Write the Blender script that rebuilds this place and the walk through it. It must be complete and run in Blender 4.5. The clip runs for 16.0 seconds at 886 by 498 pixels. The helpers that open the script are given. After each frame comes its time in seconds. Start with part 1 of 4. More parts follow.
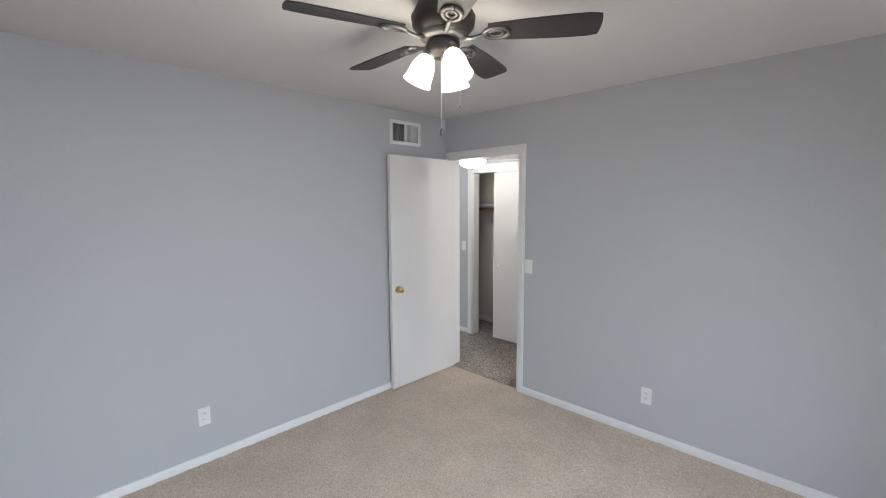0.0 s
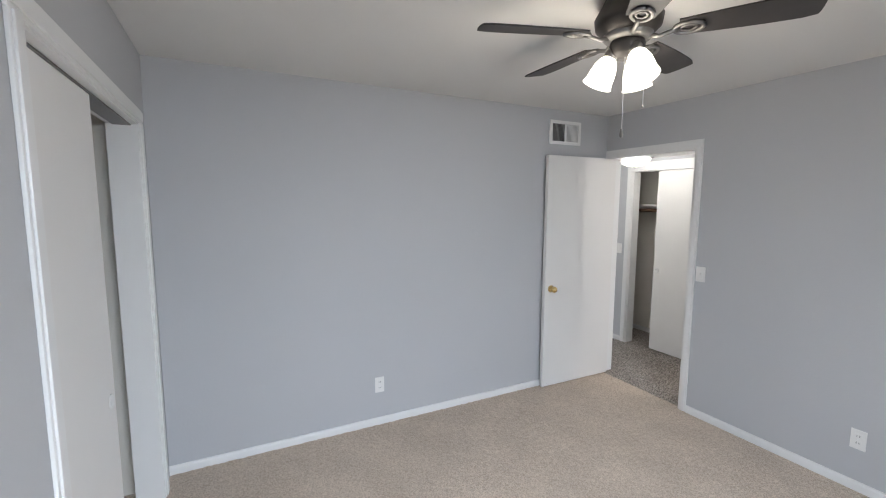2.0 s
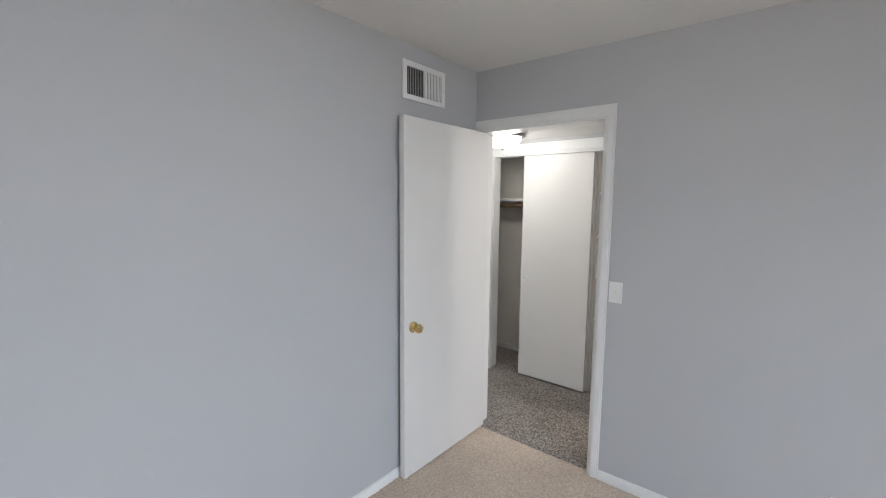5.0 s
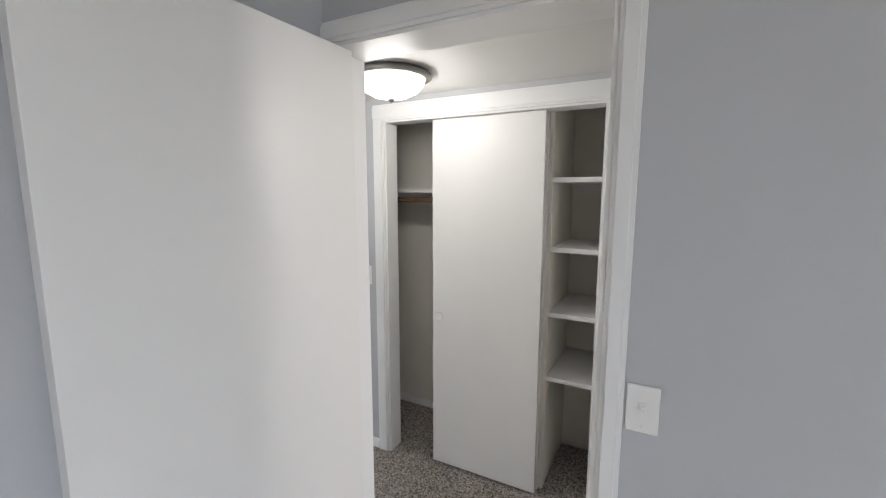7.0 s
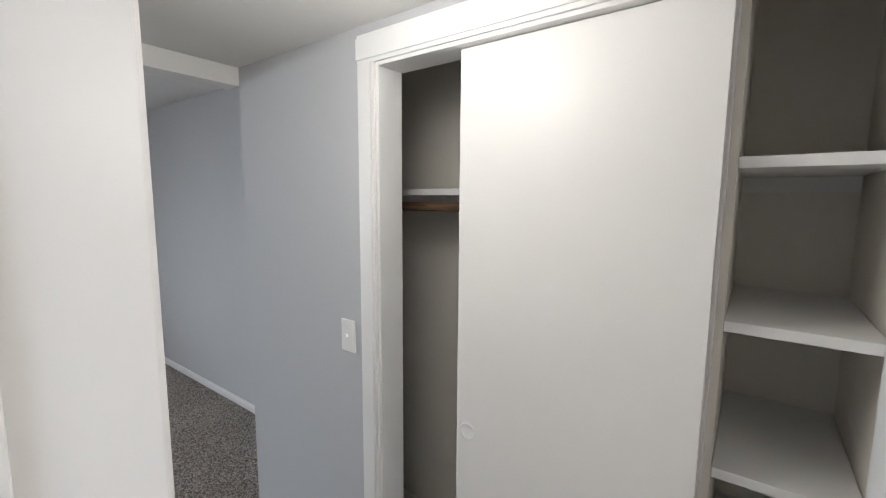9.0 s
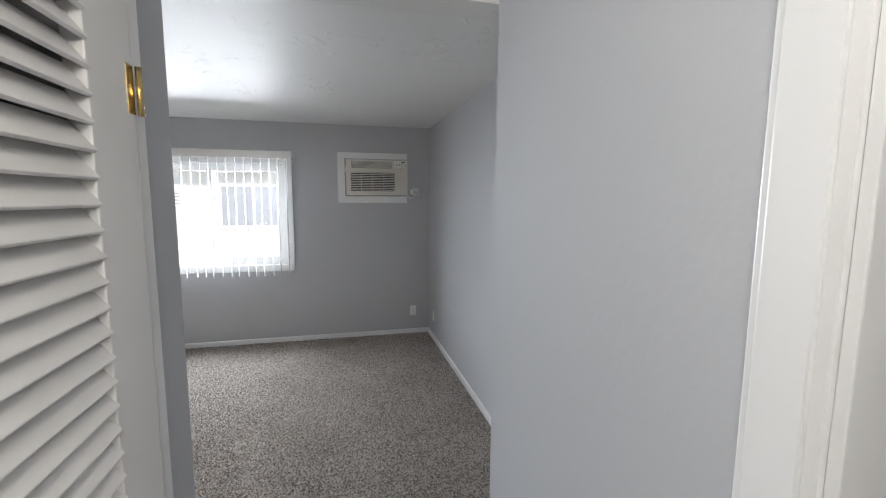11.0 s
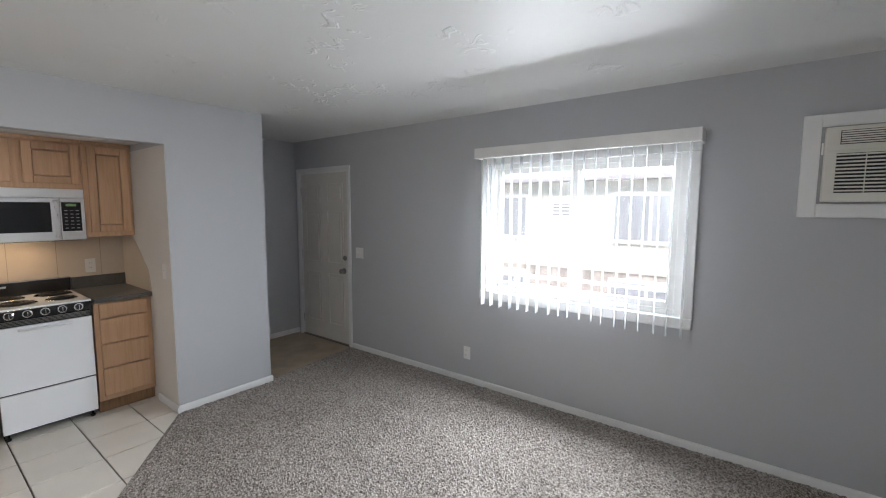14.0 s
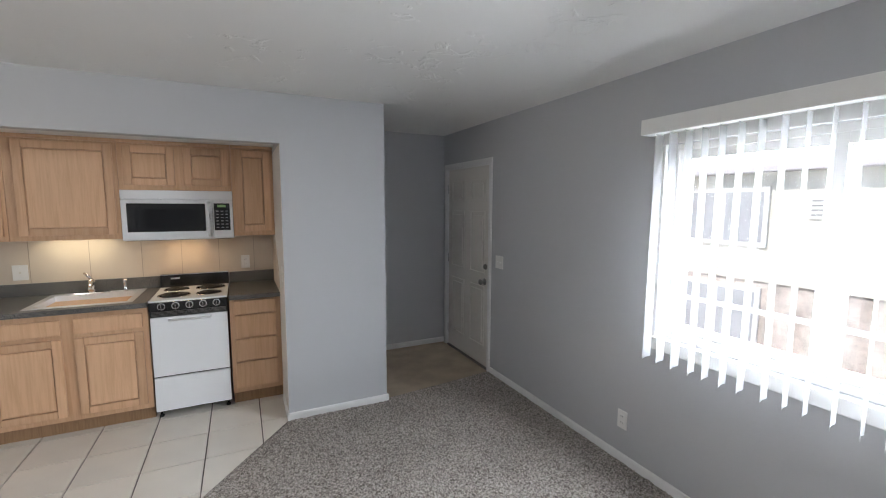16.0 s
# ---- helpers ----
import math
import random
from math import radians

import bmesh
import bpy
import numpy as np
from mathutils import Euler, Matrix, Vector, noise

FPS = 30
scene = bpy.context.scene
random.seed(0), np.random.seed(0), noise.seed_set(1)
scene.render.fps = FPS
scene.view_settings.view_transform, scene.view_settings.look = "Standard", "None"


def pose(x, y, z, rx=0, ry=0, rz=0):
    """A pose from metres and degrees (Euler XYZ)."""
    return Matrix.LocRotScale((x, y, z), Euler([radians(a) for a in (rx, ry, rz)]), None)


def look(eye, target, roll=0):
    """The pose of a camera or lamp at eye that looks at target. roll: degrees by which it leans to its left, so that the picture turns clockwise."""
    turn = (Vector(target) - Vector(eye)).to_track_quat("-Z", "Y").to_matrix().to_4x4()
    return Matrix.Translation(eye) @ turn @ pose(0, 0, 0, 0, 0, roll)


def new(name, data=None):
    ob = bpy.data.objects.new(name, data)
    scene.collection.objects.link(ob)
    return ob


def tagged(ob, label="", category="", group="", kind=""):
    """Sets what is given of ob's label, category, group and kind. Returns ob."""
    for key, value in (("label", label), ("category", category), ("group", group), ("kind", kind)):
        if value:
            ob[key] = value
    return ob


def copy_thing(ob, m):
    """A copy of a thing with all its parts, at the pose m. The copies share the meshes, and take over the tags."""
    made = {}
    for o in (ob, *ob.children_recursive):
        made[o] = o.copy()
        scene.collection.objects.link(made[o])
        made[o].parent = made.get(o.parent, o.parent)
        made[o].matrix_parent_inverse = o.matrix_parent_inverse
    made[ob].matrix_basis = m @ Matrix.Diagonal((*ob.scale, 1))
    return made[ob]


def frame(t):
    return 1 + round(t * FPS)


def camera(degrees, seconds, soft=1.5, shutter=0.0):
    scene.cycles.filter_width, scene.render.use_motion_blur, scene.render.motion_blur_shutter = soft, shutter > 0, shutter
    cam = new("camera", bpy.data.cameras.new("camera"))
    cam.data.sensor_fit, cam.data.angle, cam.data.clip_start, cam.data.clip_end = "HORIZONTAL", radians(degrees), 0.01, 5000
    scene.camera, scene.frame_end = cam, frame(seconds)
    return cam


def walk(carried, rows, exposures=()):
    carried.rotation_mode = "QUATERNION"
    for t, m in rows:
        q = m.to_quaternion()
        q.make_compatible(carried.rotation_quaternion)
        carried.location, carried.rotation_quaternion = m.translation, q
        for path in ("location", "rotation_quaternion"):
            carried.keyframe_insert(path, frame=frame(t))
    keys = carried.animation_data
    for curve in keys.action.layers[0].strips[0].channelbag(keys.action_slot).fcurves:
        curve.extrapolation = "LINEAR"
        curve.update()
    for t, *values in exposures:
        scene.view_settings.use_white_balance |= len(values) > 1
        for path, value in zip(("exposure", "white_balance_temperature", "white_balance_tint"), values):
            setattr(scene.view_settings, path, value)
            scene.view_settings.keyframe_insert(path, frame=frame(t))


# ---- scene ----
cam = camera(92.9, 16.0, soft=1.1)
PATH = [
    (0, (2.842, -2.967, 1.631), (1.455, -1.543, 1.414), -0.3),
    (0.5, (2.904, -3.048, 1.638), (1.37, -1.785, 1.418), -0.3),
    (1, (2.916, -3.104, 1.641), (1.274, -1.984, 1.419), -0.1),
    (1.5, (2.891, -3.136, 1.632), (1.165, -2.151, 1.408), 0.1),
    (2, (2.851, -3.142, 1.638), (1.079, -2.242, 1.416), 0.2),
    (2.5, (2.686, -3.176, 1.64), (0.898, -2.307, 1.421), 0.2),
    (3, (2.541, -3.151, 1.656), (0.77, -2.251, 1.426), 0.1),
    (3.5, (2.331, -3.017, 1.646), (0.625, -1.999, 1.411), 0.1),
    (4, (2.108, -2.837, 1.632), (0.493, -1.682, 1.395), 0.1),
    (4.5, (1.847, -2.604, 1.608), (0.415, -1.227, 1.377), 0.4),
    (5, (1.64, -2.336, 1.597), (0.381, -0.799, 1.365), 0.5),
    (5.2, (1.575, -2.207, 1.58), (0.386, -0.616, 1.35), 0.4),
    (7.5, (0.815, -0.715, 1.609), (-0.115, 1.035, 1.335), -0.1),
    (8, (0.679, -0.447, 1.6), (-0.245, 1.306, 1.329), -0.3),
    (8.1, (0.655, -0.407, 1.6), (-0.271, 1.344, 1.323), -0.4),
    (8.2, (0.636, -0.355, 1.596), (-0.301, 1.392, 1.328), -0.3),
    (10.3, (0.1, 0.426, 1.564), (-1.643, 1.379, 1.326), 0.4),
    (10.5, (0.009, 0.489, 1.556), (-1.804, 1.3, 1.32), 0.4),
    (11, (-0.228, 0.565, 1.557), (-2.156, 1.038, 1.322), 0.3),
    (11.5, (-0.445, 0.65, 1.553), (-2.426, 0.801, 1.323), 0.3),
    (12, (-0.75, 0.687, 1.519), (-2.732, 0.519, 1.308), 0.1),
    (12.5, (-1.064, 0.656, 1.537), (-2.996, 0.182, 1.333), 0.2),
    (13, (-1.37, 0.575, 1.548), (-3.216, -0.168, 1.35), 0.2),
    (13.5, (-1.68, 0.514, 1.544), (-3.399, -0.489, 1.352), 0.3),
    (14, (-1.919, 0.418, 1.554), (-3.502, -0.789, 1.362), 0.2),
    (14.5, (-2.152, 0.382, 1.561), (-3.571, -1.014, 1.371), 0.2),
    (15, (-2.405, 0.398, 1.569), (-3.634, -1.167, 1.373), 0.1),
    (15.5, (-2.655, 0.315, 1.561), (-3.683, -1.388, 1.359), 0.0),
    (16, (-2.881, 0.124, 1.594), (-3.743, -1.668, 1.38), 0.2),
]
EXPOSURES = [(0, -0.08), (5.0, -0.02), (7.5, -0.05), (8.2, -0.12), (10.5, 0.18), (12.2, -0.02), (13.5, 0.1), (14.5, 0.2), (16.0, 0.25)]
walk(cam, [(t, look(eye, target, roll)) for t, eye, target, roll in PATH], EXPOSURES)

# ---- world and lights ----
world = bpy.data.worlds.new("world")
scene.world = world
world.use_nodes = True
wn = world.node_tree.nodes
sky = wn.new("ShaderNodeTexSky")
sky.sky_type = "NISHITA"
sky.sun_disc = False
sky.sun_elevation, sky.sun_rotation = radians(48), radians(200)
wn["Background"].inputs["Strength"].default_value = 0.15
world.node_tree.links.new(sky.outputs[0], wn["Background"].inputs["Color"])


def lamp(name, kind, m, energy, color=(1, 1, 1), **values):
    data = bpy.data.lights.new(name, kind)
    data.energy, data.color = energy, color
    if "size" in values:
        data.size = values["size"]
    if "size_y" in values:
        data.shape, data.size_y = "RECTANGLE", values["size_y"]
    if "radius" in values:
        data.shadow_soft_size = values["radius"]
    if "angle" in values:
        data.angle = values["angle"]
    ob = new(name, data)
    ob.matrix_world = m
    return ob


lamp("sun", "SUN", look((0, 0, 9), (-3.4, 1.2, 5)), 4.0, (1, 0.95, 0.88), angle=radians(2))
# daylight in the living room's window and in the bedroom's window
lamp("window_daylight", "AREA", look((-5.7, -0.68, 1.97), (-3.0, -0.68, 0.85)), 660, (0.86, 0.925, 1.0), size=2.4, size_y=1.7)
lamp("window_daylight", "AREA", look((4.8, -2.4, 2.45), (1.0, -2.3, 0.1)), 590, (0.74, 0.85, 1.0), size=2.4, size_y=1.6)
# bulbs
lamp("hall_bulb", "POINT", pose(-0.125, 0.535, 2.02), 11.5, (1, 0.98, 0.95), radius=0.14)
for k in range(3):
    a = radians(-15 + 120 * k)
    lamp("fan_bulb", "POINT", pose(1.648 + 0.115 * math.cos(a), -1.733 + 0.115 * math.sin(a), 2.145), 1.9, (1, 0.90, 0.76), radius=0.03)
lamp("hob_bulb", "AREA", look((-2.45, -3.86, 1.302), (-2.45, -3.9, 0.9)), 1.2, (1, 0.70, 0.42), size=0.25, size_y=0.08)
lamp("under_cabinet_bulb", "AREA", look((-1.75, -3.92, 1.318), (-1.75, -4.0, 0.9)), 0.8, (1, 0.90, 0.66), size=0.4, size_y=0.05)
lamp("dining_bulb", "POINT", pose(-0.9, -1.1, 2.26), 24, (1, 0.93, 0.84), radius=0.1)
lamp("bath_bulb", "POINT", pose(1.9, 0.9, 2.0), 40, (1, 0.95, 0.9), radius=0.08)

# ---- materials ----


def material(name, color, rough=0.6, vary=0.06, fine=140.0, coarse=1.4, bump=0.0, bump_scale=None, metal=0.0, second=None, fleck=0.0):
    """Colour with variation at two scales, and a fine relief."""
    mt = bpy.data.materials.new(name)
    mt.use_nodes = True
    nt = mt.node_tree
    b = nt.nodes["Principled BSDF"]
    b.inputs["Roughness"].default_value = rough
    b.inputs["Metallic"].default_value = metal
    co = nt.nodes.new("ShaderNodeTexCoord")
    n1 = nt.nodes.new("ShaderNodeTexNoise")
    n1.inputs["Scale"].default_value = fine
    n1.inputs["Detail"].default_value = 3
    n2 = nt.nodes.new("ShaderNodeTexNoise")
    n2.inputs["Scale"].default_value = coarse
    n2.inputs["Detail"].default_value = 4
    for n in (n1, n2):
        nt.links.new(co.outputs["Object"], n.inputs["Vector"])
    dark = tuple(c * (1 - vary) for c in color)
    light = tuple(min(1, c * (1 + vary)) for c in color)
    r1 = nt.nodes.new("ShaderNodeValToRGB")
    r1.color_ramp.elements[0].position, r1.color_ramp.elements[1].position = 0.35, 0.65
    r1.color_ramp.elements[0].color = (*dark, 1)
    r1.color_ramp.elements[1].color = (*light, 1)
    nt.links.new(n2.outputs["Fac"], r1.inputs["Fac"])
    out = r1.outputs["Color"]
    if second:
        r2 = nt.nodes.new("ShaderNodeValToRGB")
        r2.color_ramp.elements[0].position, r2.color_ramp.elements[1].position = 0.46 - fleck, 0.56
        mx = nt.nodes.new("ShaderNodeMix")
        mx.data_type = "RGBA"
        nt.links.new(n1.outputs["Fac"], r2.inputs["Fac"])
        nt.links.new(r2.outputs["Color"], mx.inputs["Factor"])
        mx.inputs["A"].default_value = (*second, 1)
        nt.links.new(out, mx.inputs["B"])
        out = mx.outputs["Result"]
    nt.links.new(out, b.inputs["Base Color"])
    if bump:
        n3 = nt.nodes.new("ShaderNodeTexNoise")
        n3.inputs["Scale"].default_value = bump_scale or fine
        n3.inputs["Detail"].default_value = 3
        nt.links.new(co.outputs["Object"], n3.inputs["Vector"])
        bp = nt.nodes.new("ShaderNodeBump")
        bp.inputs["Strength"].default_value = bump
        bp.inputs["Distance"].default_value = 0.01
        nt.links.new(n3.outputs["Fac"], bp.inputs["Height"])
        nt.links.new(bp.outputs["Normal"], b.inputs["Normal"])
    return mt


def wood(name, color, dark, stretch=(30, 30, 1.6)):
    mt = material(name, color, 0.42, 0.08)
    nt = mt.node_tree
    b = nt.nodes["Principled BSDF"]
    co = nt.nodes.new("ShaderNodeTexCoord")
    mp = nt.nodes.new("ShaderNodeMapping")
    mp.inputs["Scale"].default_value = stretch
    gr = nt.nodes.new("ShaderNodeTexNoise")
    gr.inputs["Scale"].default_value = 3.0
    gr.inputs["Detail"].default_value = 6
    gr.inputs["Roughness"].default_value = 0.65
    gr.inputs["Distortion"].default_value = 0.4
    rp = nt.nodes.new("ShaderNodeValToRGB")
    rp.color_ramp.elements[0].position, rp.color_ramp.elements[1].position = 0.36, 0.58
    rp.color_ramp.elements[0].color, rp.color_ramp.elements[1].color = (*dark, 1), (*color, 1)
    nt.links.new(mp.outputs["Vector"], gr.inputs["Vector"])
    nt.links.new(gr.outputs["Fac"], rp.inputs["Fac"])
    pick = nt.nodes.new("ShaderNodeObjectInfo")
    tone = nt.nodes.new("ShaderNodeMapRange")
    tone.inputs["To Min"].default_value, tone.inputs["To Max"].default_value = 0.86, 1.1
    nt.links.new(pick.outputs["Random"], tone.inputs["Value"])
    mul = nt.nodes.new("ShaderNodeVectorMath")
    mul.operation = "SCALE"
    nt.links.new(rp.outputs["Color"], mul.inputs[0])
    nt.links.new(tone.outputs["Result"], mul.inputs["Scale"])
    nt.links.new(mul.outputs["Vector"], b.inputs["Base Color"])
    shift = nt.nodes.new("ShaderNodeVectorMath")
    shift.operation = "ADD"
    nt.links.new(co.outputs["Object"], shift.inputs[0])
    nt.links.new(pick.outputs["Random"], shift.inputs[1])
    nt.links.new(shift.outputs["Vector"], mp.inputs["Vector"])
    bp = nt.nodes.new("ShaderNodeBump")
    bp.inputs["Strength"].default_value, bp.inputs["Distance"].default_value = 0.2, 0.002
    nt.links.new(gr.outputs["Fac"], bp.inputs["Height"])
    nt.links.new(bp.outputs["Normal"], b.inputs["Normal"])
    return mt


def plain(name, color, rough=0.4, metal=0.0, emit=0.0, glow=None):
    mt = bpy.data.materials.new(name)
    mt.use_nodes = True
    b = mt.node_tree.nodes["Principled BSDF"]
    b.inputs["Base Color"].default_value = (*color, 1)
    b.inputs["Roughness"].default_value, b.inputs["Metallic"].default_value = rough, metal
    if emit:
        b.inputs["Emission Color"].default_value = (*(glow or color), 1)
        b.inputs["Emission Strength"].default_value = emit
    return mt


def knockdown():
    """White ceiling paint over a hand-trowelled skip texture."""
    mt = material("ceiling_paint", (0.74, 0.73, 0.71), 0.55, 0.02, 90, 0.8)
    nt = mt.node_tree
    b = nt.nodes["Principled BSDF"]
    co = nt.nodes.new("ShaderNodeTexCoord")
    n = nt.nodes.new("ShaderNodeTexNoise")
    n.inputs["Scale"].default_value, n.inputs["Detail"].default_value, n.inputs["Distortion"].default_value = 8.5, 8, 1.2
    patch = nt.nodes.new("ShaderNodeTexNoise")
    patch.inputs["Scale"].default_value = 2.2
    r1 = nt.nodes.new("ShaderNodeValToRGB")
    r1.color_ramp.elements[0].position, r1.color_ramp.elements[1].position = 0.54, 0.62
    r2 = nt.nodes.new("ShaderNodeValToRGB")
    r2.color_ramp.elements[0].position, r2.color_ramp.elements[1].position = 0.5, 0.62
    mul = nt.nodes.new("ShaderNodeMath")
    mul.operation = "MULTIPLY"
    for q in (n, patch):
        nt.links.new(co.outputs["Object"], q.inputs["Vector"])
    nt.links.new(n.outputs["Fac"], r1.inputs["Fac"])
    nt.links.new(patch.outputs["Fac"], r2.inputs["Fac"])
    nt.links.new(r1.outputs["Color"], mul.inputs[0])
    nt.links.new(r2.outputs["Color"], mul.inputs[1])
    bp = nt.nodes.new("ShaderNodeBump")
    bp.inputs["Strength"].default_value, bp.inputs["Distance"].default_value = 0.9, 0.006
    nt.links.new(mul.outputs[0], bp.inputs["Height"])
    nt.links.new(bp.outputs["Normal"], b.inputs["Normal"])
    return mt


def carpet(name, light, dark, tuft, contrast, relief):
    """Flecked yarn in tufts, trodden flat in patches; the dark tone also paints crevice shade."""
    mt = bpy.data.materials.new(name)
    mt.use_nodes = True
    nt = mt.node_tree
    b = nt.nodes["Principled BSDF"]
    b.inputs["Roughness"].default_value = 0.95
    b.inputs["Specular IOR Level"].default_value = 0.1
    co = nt.nodes.new("ShaderNodeTexCoord")
    fleck = nt.nodes.new("ShaderNodeTexNoise")
    fleck.inputs["Scale"].default_value, fleck.inputs["Detail"].default_value, fleck.inputs["Roughness"].default_value = tuft, 2.5, 0.6
    fleck.inputs["Distortion"].default_value = 0.8
    tread = nt.nodes.new("ShaderNodeTexNoise")
    tread.inputs["Scale"].default_value, tread.inputs["Detail"].default_value = 3.2, 5
    for q in (fleck, tread):
        nt.links.new(co.outputs["Object"], q.inputs["Vector"])
    # Low noise goes dark: yarn flecks plus painted shade between the tufts.
    rp = nt.nodes.new("ShaderNodeValToRGB")
    rp.color_ramp.elements[0].position, rp.color_ramp.elements[1].position = 0.5 - contrast, 0.5 + contrast
    rp.color_ramp.elements[0].color, rp.color_ramp.elements[1].color = (*dark, 1), (*light, 1)
    nt.links.new(fleck.outputs["Fac"], rp.inputs["Fac"])
    shade = nt.nodes.new("ShaderNodeMapRange")
    shade.inputs["From Min"].default_value, shade.inputs["From Max"].default_value = 0.3, 0.7
    shade.inputs["To Min"].default_value, shade.inputs["To Max"].default_value = 0.90, 1.06
    nt.links.new(tread.outputs["Fac"], shade.inputs["Value"])
    mul = nt.nodes.new("ShaderNodeVectorMath")
    mul.operation = "SCALE"
    nt.links.new(rp.outputs["Color"], mul.inputs[0])
    nt.links.new(shade.outputs["Result"], mul.inputs["Scale"])
    nt.links.new(mul.outputs["Vector"], b.inputs["Base Color"])
    bp = nt.nodes.new("ShaderNodeBump")
    bp.inputs["Strength"].default_value, bp.inputs["Distance"].default_value = relief, 0.012
    nt.links.new(fleck.outputs["Fac"], bp.inputs["Height"])
    nt.links.new(bp.outputs["Normal"], b.inputs["Normal"])
    return mt


def sheer():
    """Thin white vinyl that lets light through."""
    mt = bpy.data.materials.new("sheer_vinyl")
    mt.use_nodes = True
    nt = mt.node_tree
    b = nt.nodes["Principled BSDF"]
    b.inputs["Base Color"].default_value = (0.85, 0.86, 0.88, 1)
    b.inputs["Roughness"].default_value = 0.5
    tl = nt.nodes.new("ShaderNodeBsdfTranslucent")
    tl.inputs["Color"].default_value = (0.9, 0.92, 0.95, 1)
    m1 = nt.nodes.new("ShaderNodeMixShader")
    m1.inputs[0].default_value = 0.6
    nt.links.new(b.outputs[0], m1.inputs[1])
    nt.links.new(tl.outputs[0], m1.inputs[2])
    tr = nt.nodes.new("ShaderNodeBsdfTransparent")
    m2 = nt.nodes.new("ShaderNodeMixShader")
    m2.inputs[0].default_value = 0.70
    nt.links.new(m1.outputs[0], m2.inputs[1])
    nt.links.new(tr.outputs[0], m2.inputs[2])
    nt.links.new(m2.outputs[0], nt.nodes["Material Output"].inputs["Surface"])
    return mt


def clear_glass():
    mt = bpy.data.materials.new("window_glass")
    mt.use_nodes = True
    nt = mt.node_tree
    tr = nt.nodes.new("ShaderNodeBsdfTransparent")
    gl = nt.nodes.new("ShaderNodeBsdfGlossy")
    gl.inputs["Roughness"].default_value = 0.02
    mx = nt.nodes.new("ShaderNodeMixShader")
    mx.inputs[0].default_value = 0.06
    nt.links.new(tr.outputs[0], mx.inputs[1])
    nt.links.new(gl.outputs[0], mx.inputs[2])
    nt.links.new(mx.outputs[0], nt.nodes["Material Output"].inputs["Surface"])
    return mt


PAINT = material("grey_wall_paint", (0.485, 0.49, 0.505), 0.78, 0.012, 260, 0.9, 0.06, 55)
CLOSET_PAINT = material("taupe_closet_paint", (0.76, 0.725, 0.66), 0.6, 0.03, 200, 1.2, 0.06, 60)
NOOK_PAINT = material("off_white_wall_paint", (0.70, 0.67, 0.63), 0.7, 0.02, 200, 1.2, 0.05, 60)
WHITE = material("white_trim_paint", (0.78, 0.775, 0.765), 0.35, 0.02, 120, 2.0, 0.012, 30)
DOOR_WHITE = material("white_door_paint", (0.76, 0.745, 0.725), 0.38, 0.02, 120, 1.5, 0.015, 25)
CEILING = material("flat_ceiling_paint", (0.72, 0.71, 0.69), 0.7, 0.02, 200, 1.0, 0.05, 60)
SKIP_CEILING = knockdown()
TAN_CARPET = carpet("tan_carpet", (0.71, 0.60, 0.50), (0.46, 0.375, 0.30), 130, 0.12, 0.4)
GREY_CARPET = carpet("grey_carpet", (0.54, 0.49, 0.45), (0.13, 0.112, 0.098), 98, 0.11, 0.9)
VINYL = material("tan_vinyl_floor", (0.40, 0.32, 0.23), 0.5, 0.14, 60, 5.0, 0.05, 40)
TILE = material("cream_tile", (0.72, 0.68, 0.62), 0.28, 0.05, 40, 2.5, 0.04, 12)
GROUT = material("grey_grout", (0.13, 0.115, 0.10), 0.9, 0.15, 200, 8.0, 0.2, 150)
OAK = wood("oak", (0.68, 0.435, 0.27), (0.60, 0.365, 0.215), (16, 16, 0.9))
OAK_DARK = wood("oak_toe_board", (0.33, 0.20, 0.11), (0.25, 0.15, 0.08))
LAMINATE = material("speckled_laminate", (0.19, 0.185, 0.175), 0.28, 0.15, 230, 6.0, second=(0.05, 0.05, 0.048), fleck=0.03)
SPLASH = material("beige_splash_board", (0.62, 0.53, 0.43), 0.35, 0.04, 60, 2.5)
STEEL = plain("brushed_steel", (0.84, 0.85, 0.87), 0.45, 1.0)
CHROME = plain("chrome", (0.75, 0.75, 0.76), 0.12, 1.0)
BRASS = plain("brass", (0.82, 0.62, 0.28), 0.2, 1.0)
NICKEL = plain("dark_nickel", (0.24, 0.23, 0.22), 0.42, 1.0)
BRONZE = plain("dark_bronze", (0.05, 0.045, 0.042), 0.48, 0.6)
BLADE = material("dark_blade_wood", (0.035, 0.031, 0.030), 0.55, 0.2, 60, 5)
ENTRY_PAINT = material("cream_entry_door_paint", (0.70, 0.67, 0.62), 0.4, 0.03, 120, 1.5, 0.03, 25)
ENAMEL = material("white_enamel", (0.85, 0.87, 0.90), 0.2, 0.015, 50, 2)
BLACK = plain("black_enamel", (0.012, 0.012, 0.013), 0.22)
SMOKED = plain("smoked_glass", (0.006, 0.006, 0.007), 0.08)
COIL = plain("burnt_coil", (0.03, 0.028, 0.026), 0.5, 0.6)
PLASTIC = plain("white_plastic", (0.80, 0.79, 0.77), 0.35)
BEIGE_PLASTIC = material("aged_white_plastic", (0.70, 0.67, 0.61), 0.45, 0.03, 100, 3)
SLOT = plain("dark_slot", (0.02, 0.02, 0.02), 0.7)
BLIND = sheer()
GLASS = clear_glass()
SHADE = plain("lit_opal_glass", (0.9, 0.88, 0.84), 0.3, 0, 5.0, (1.0, 0.93, 0.82))
ROD = wood("stained_rod", (0.20, 0.12, 0.07), (0.10, 0.06, 0.035), (3, 30, 30))
STUCCO = material("cream_stucco", (0.78, 0.75, 0.68), 0.9, 0.05, 60, 1.0, 0.3, 40)
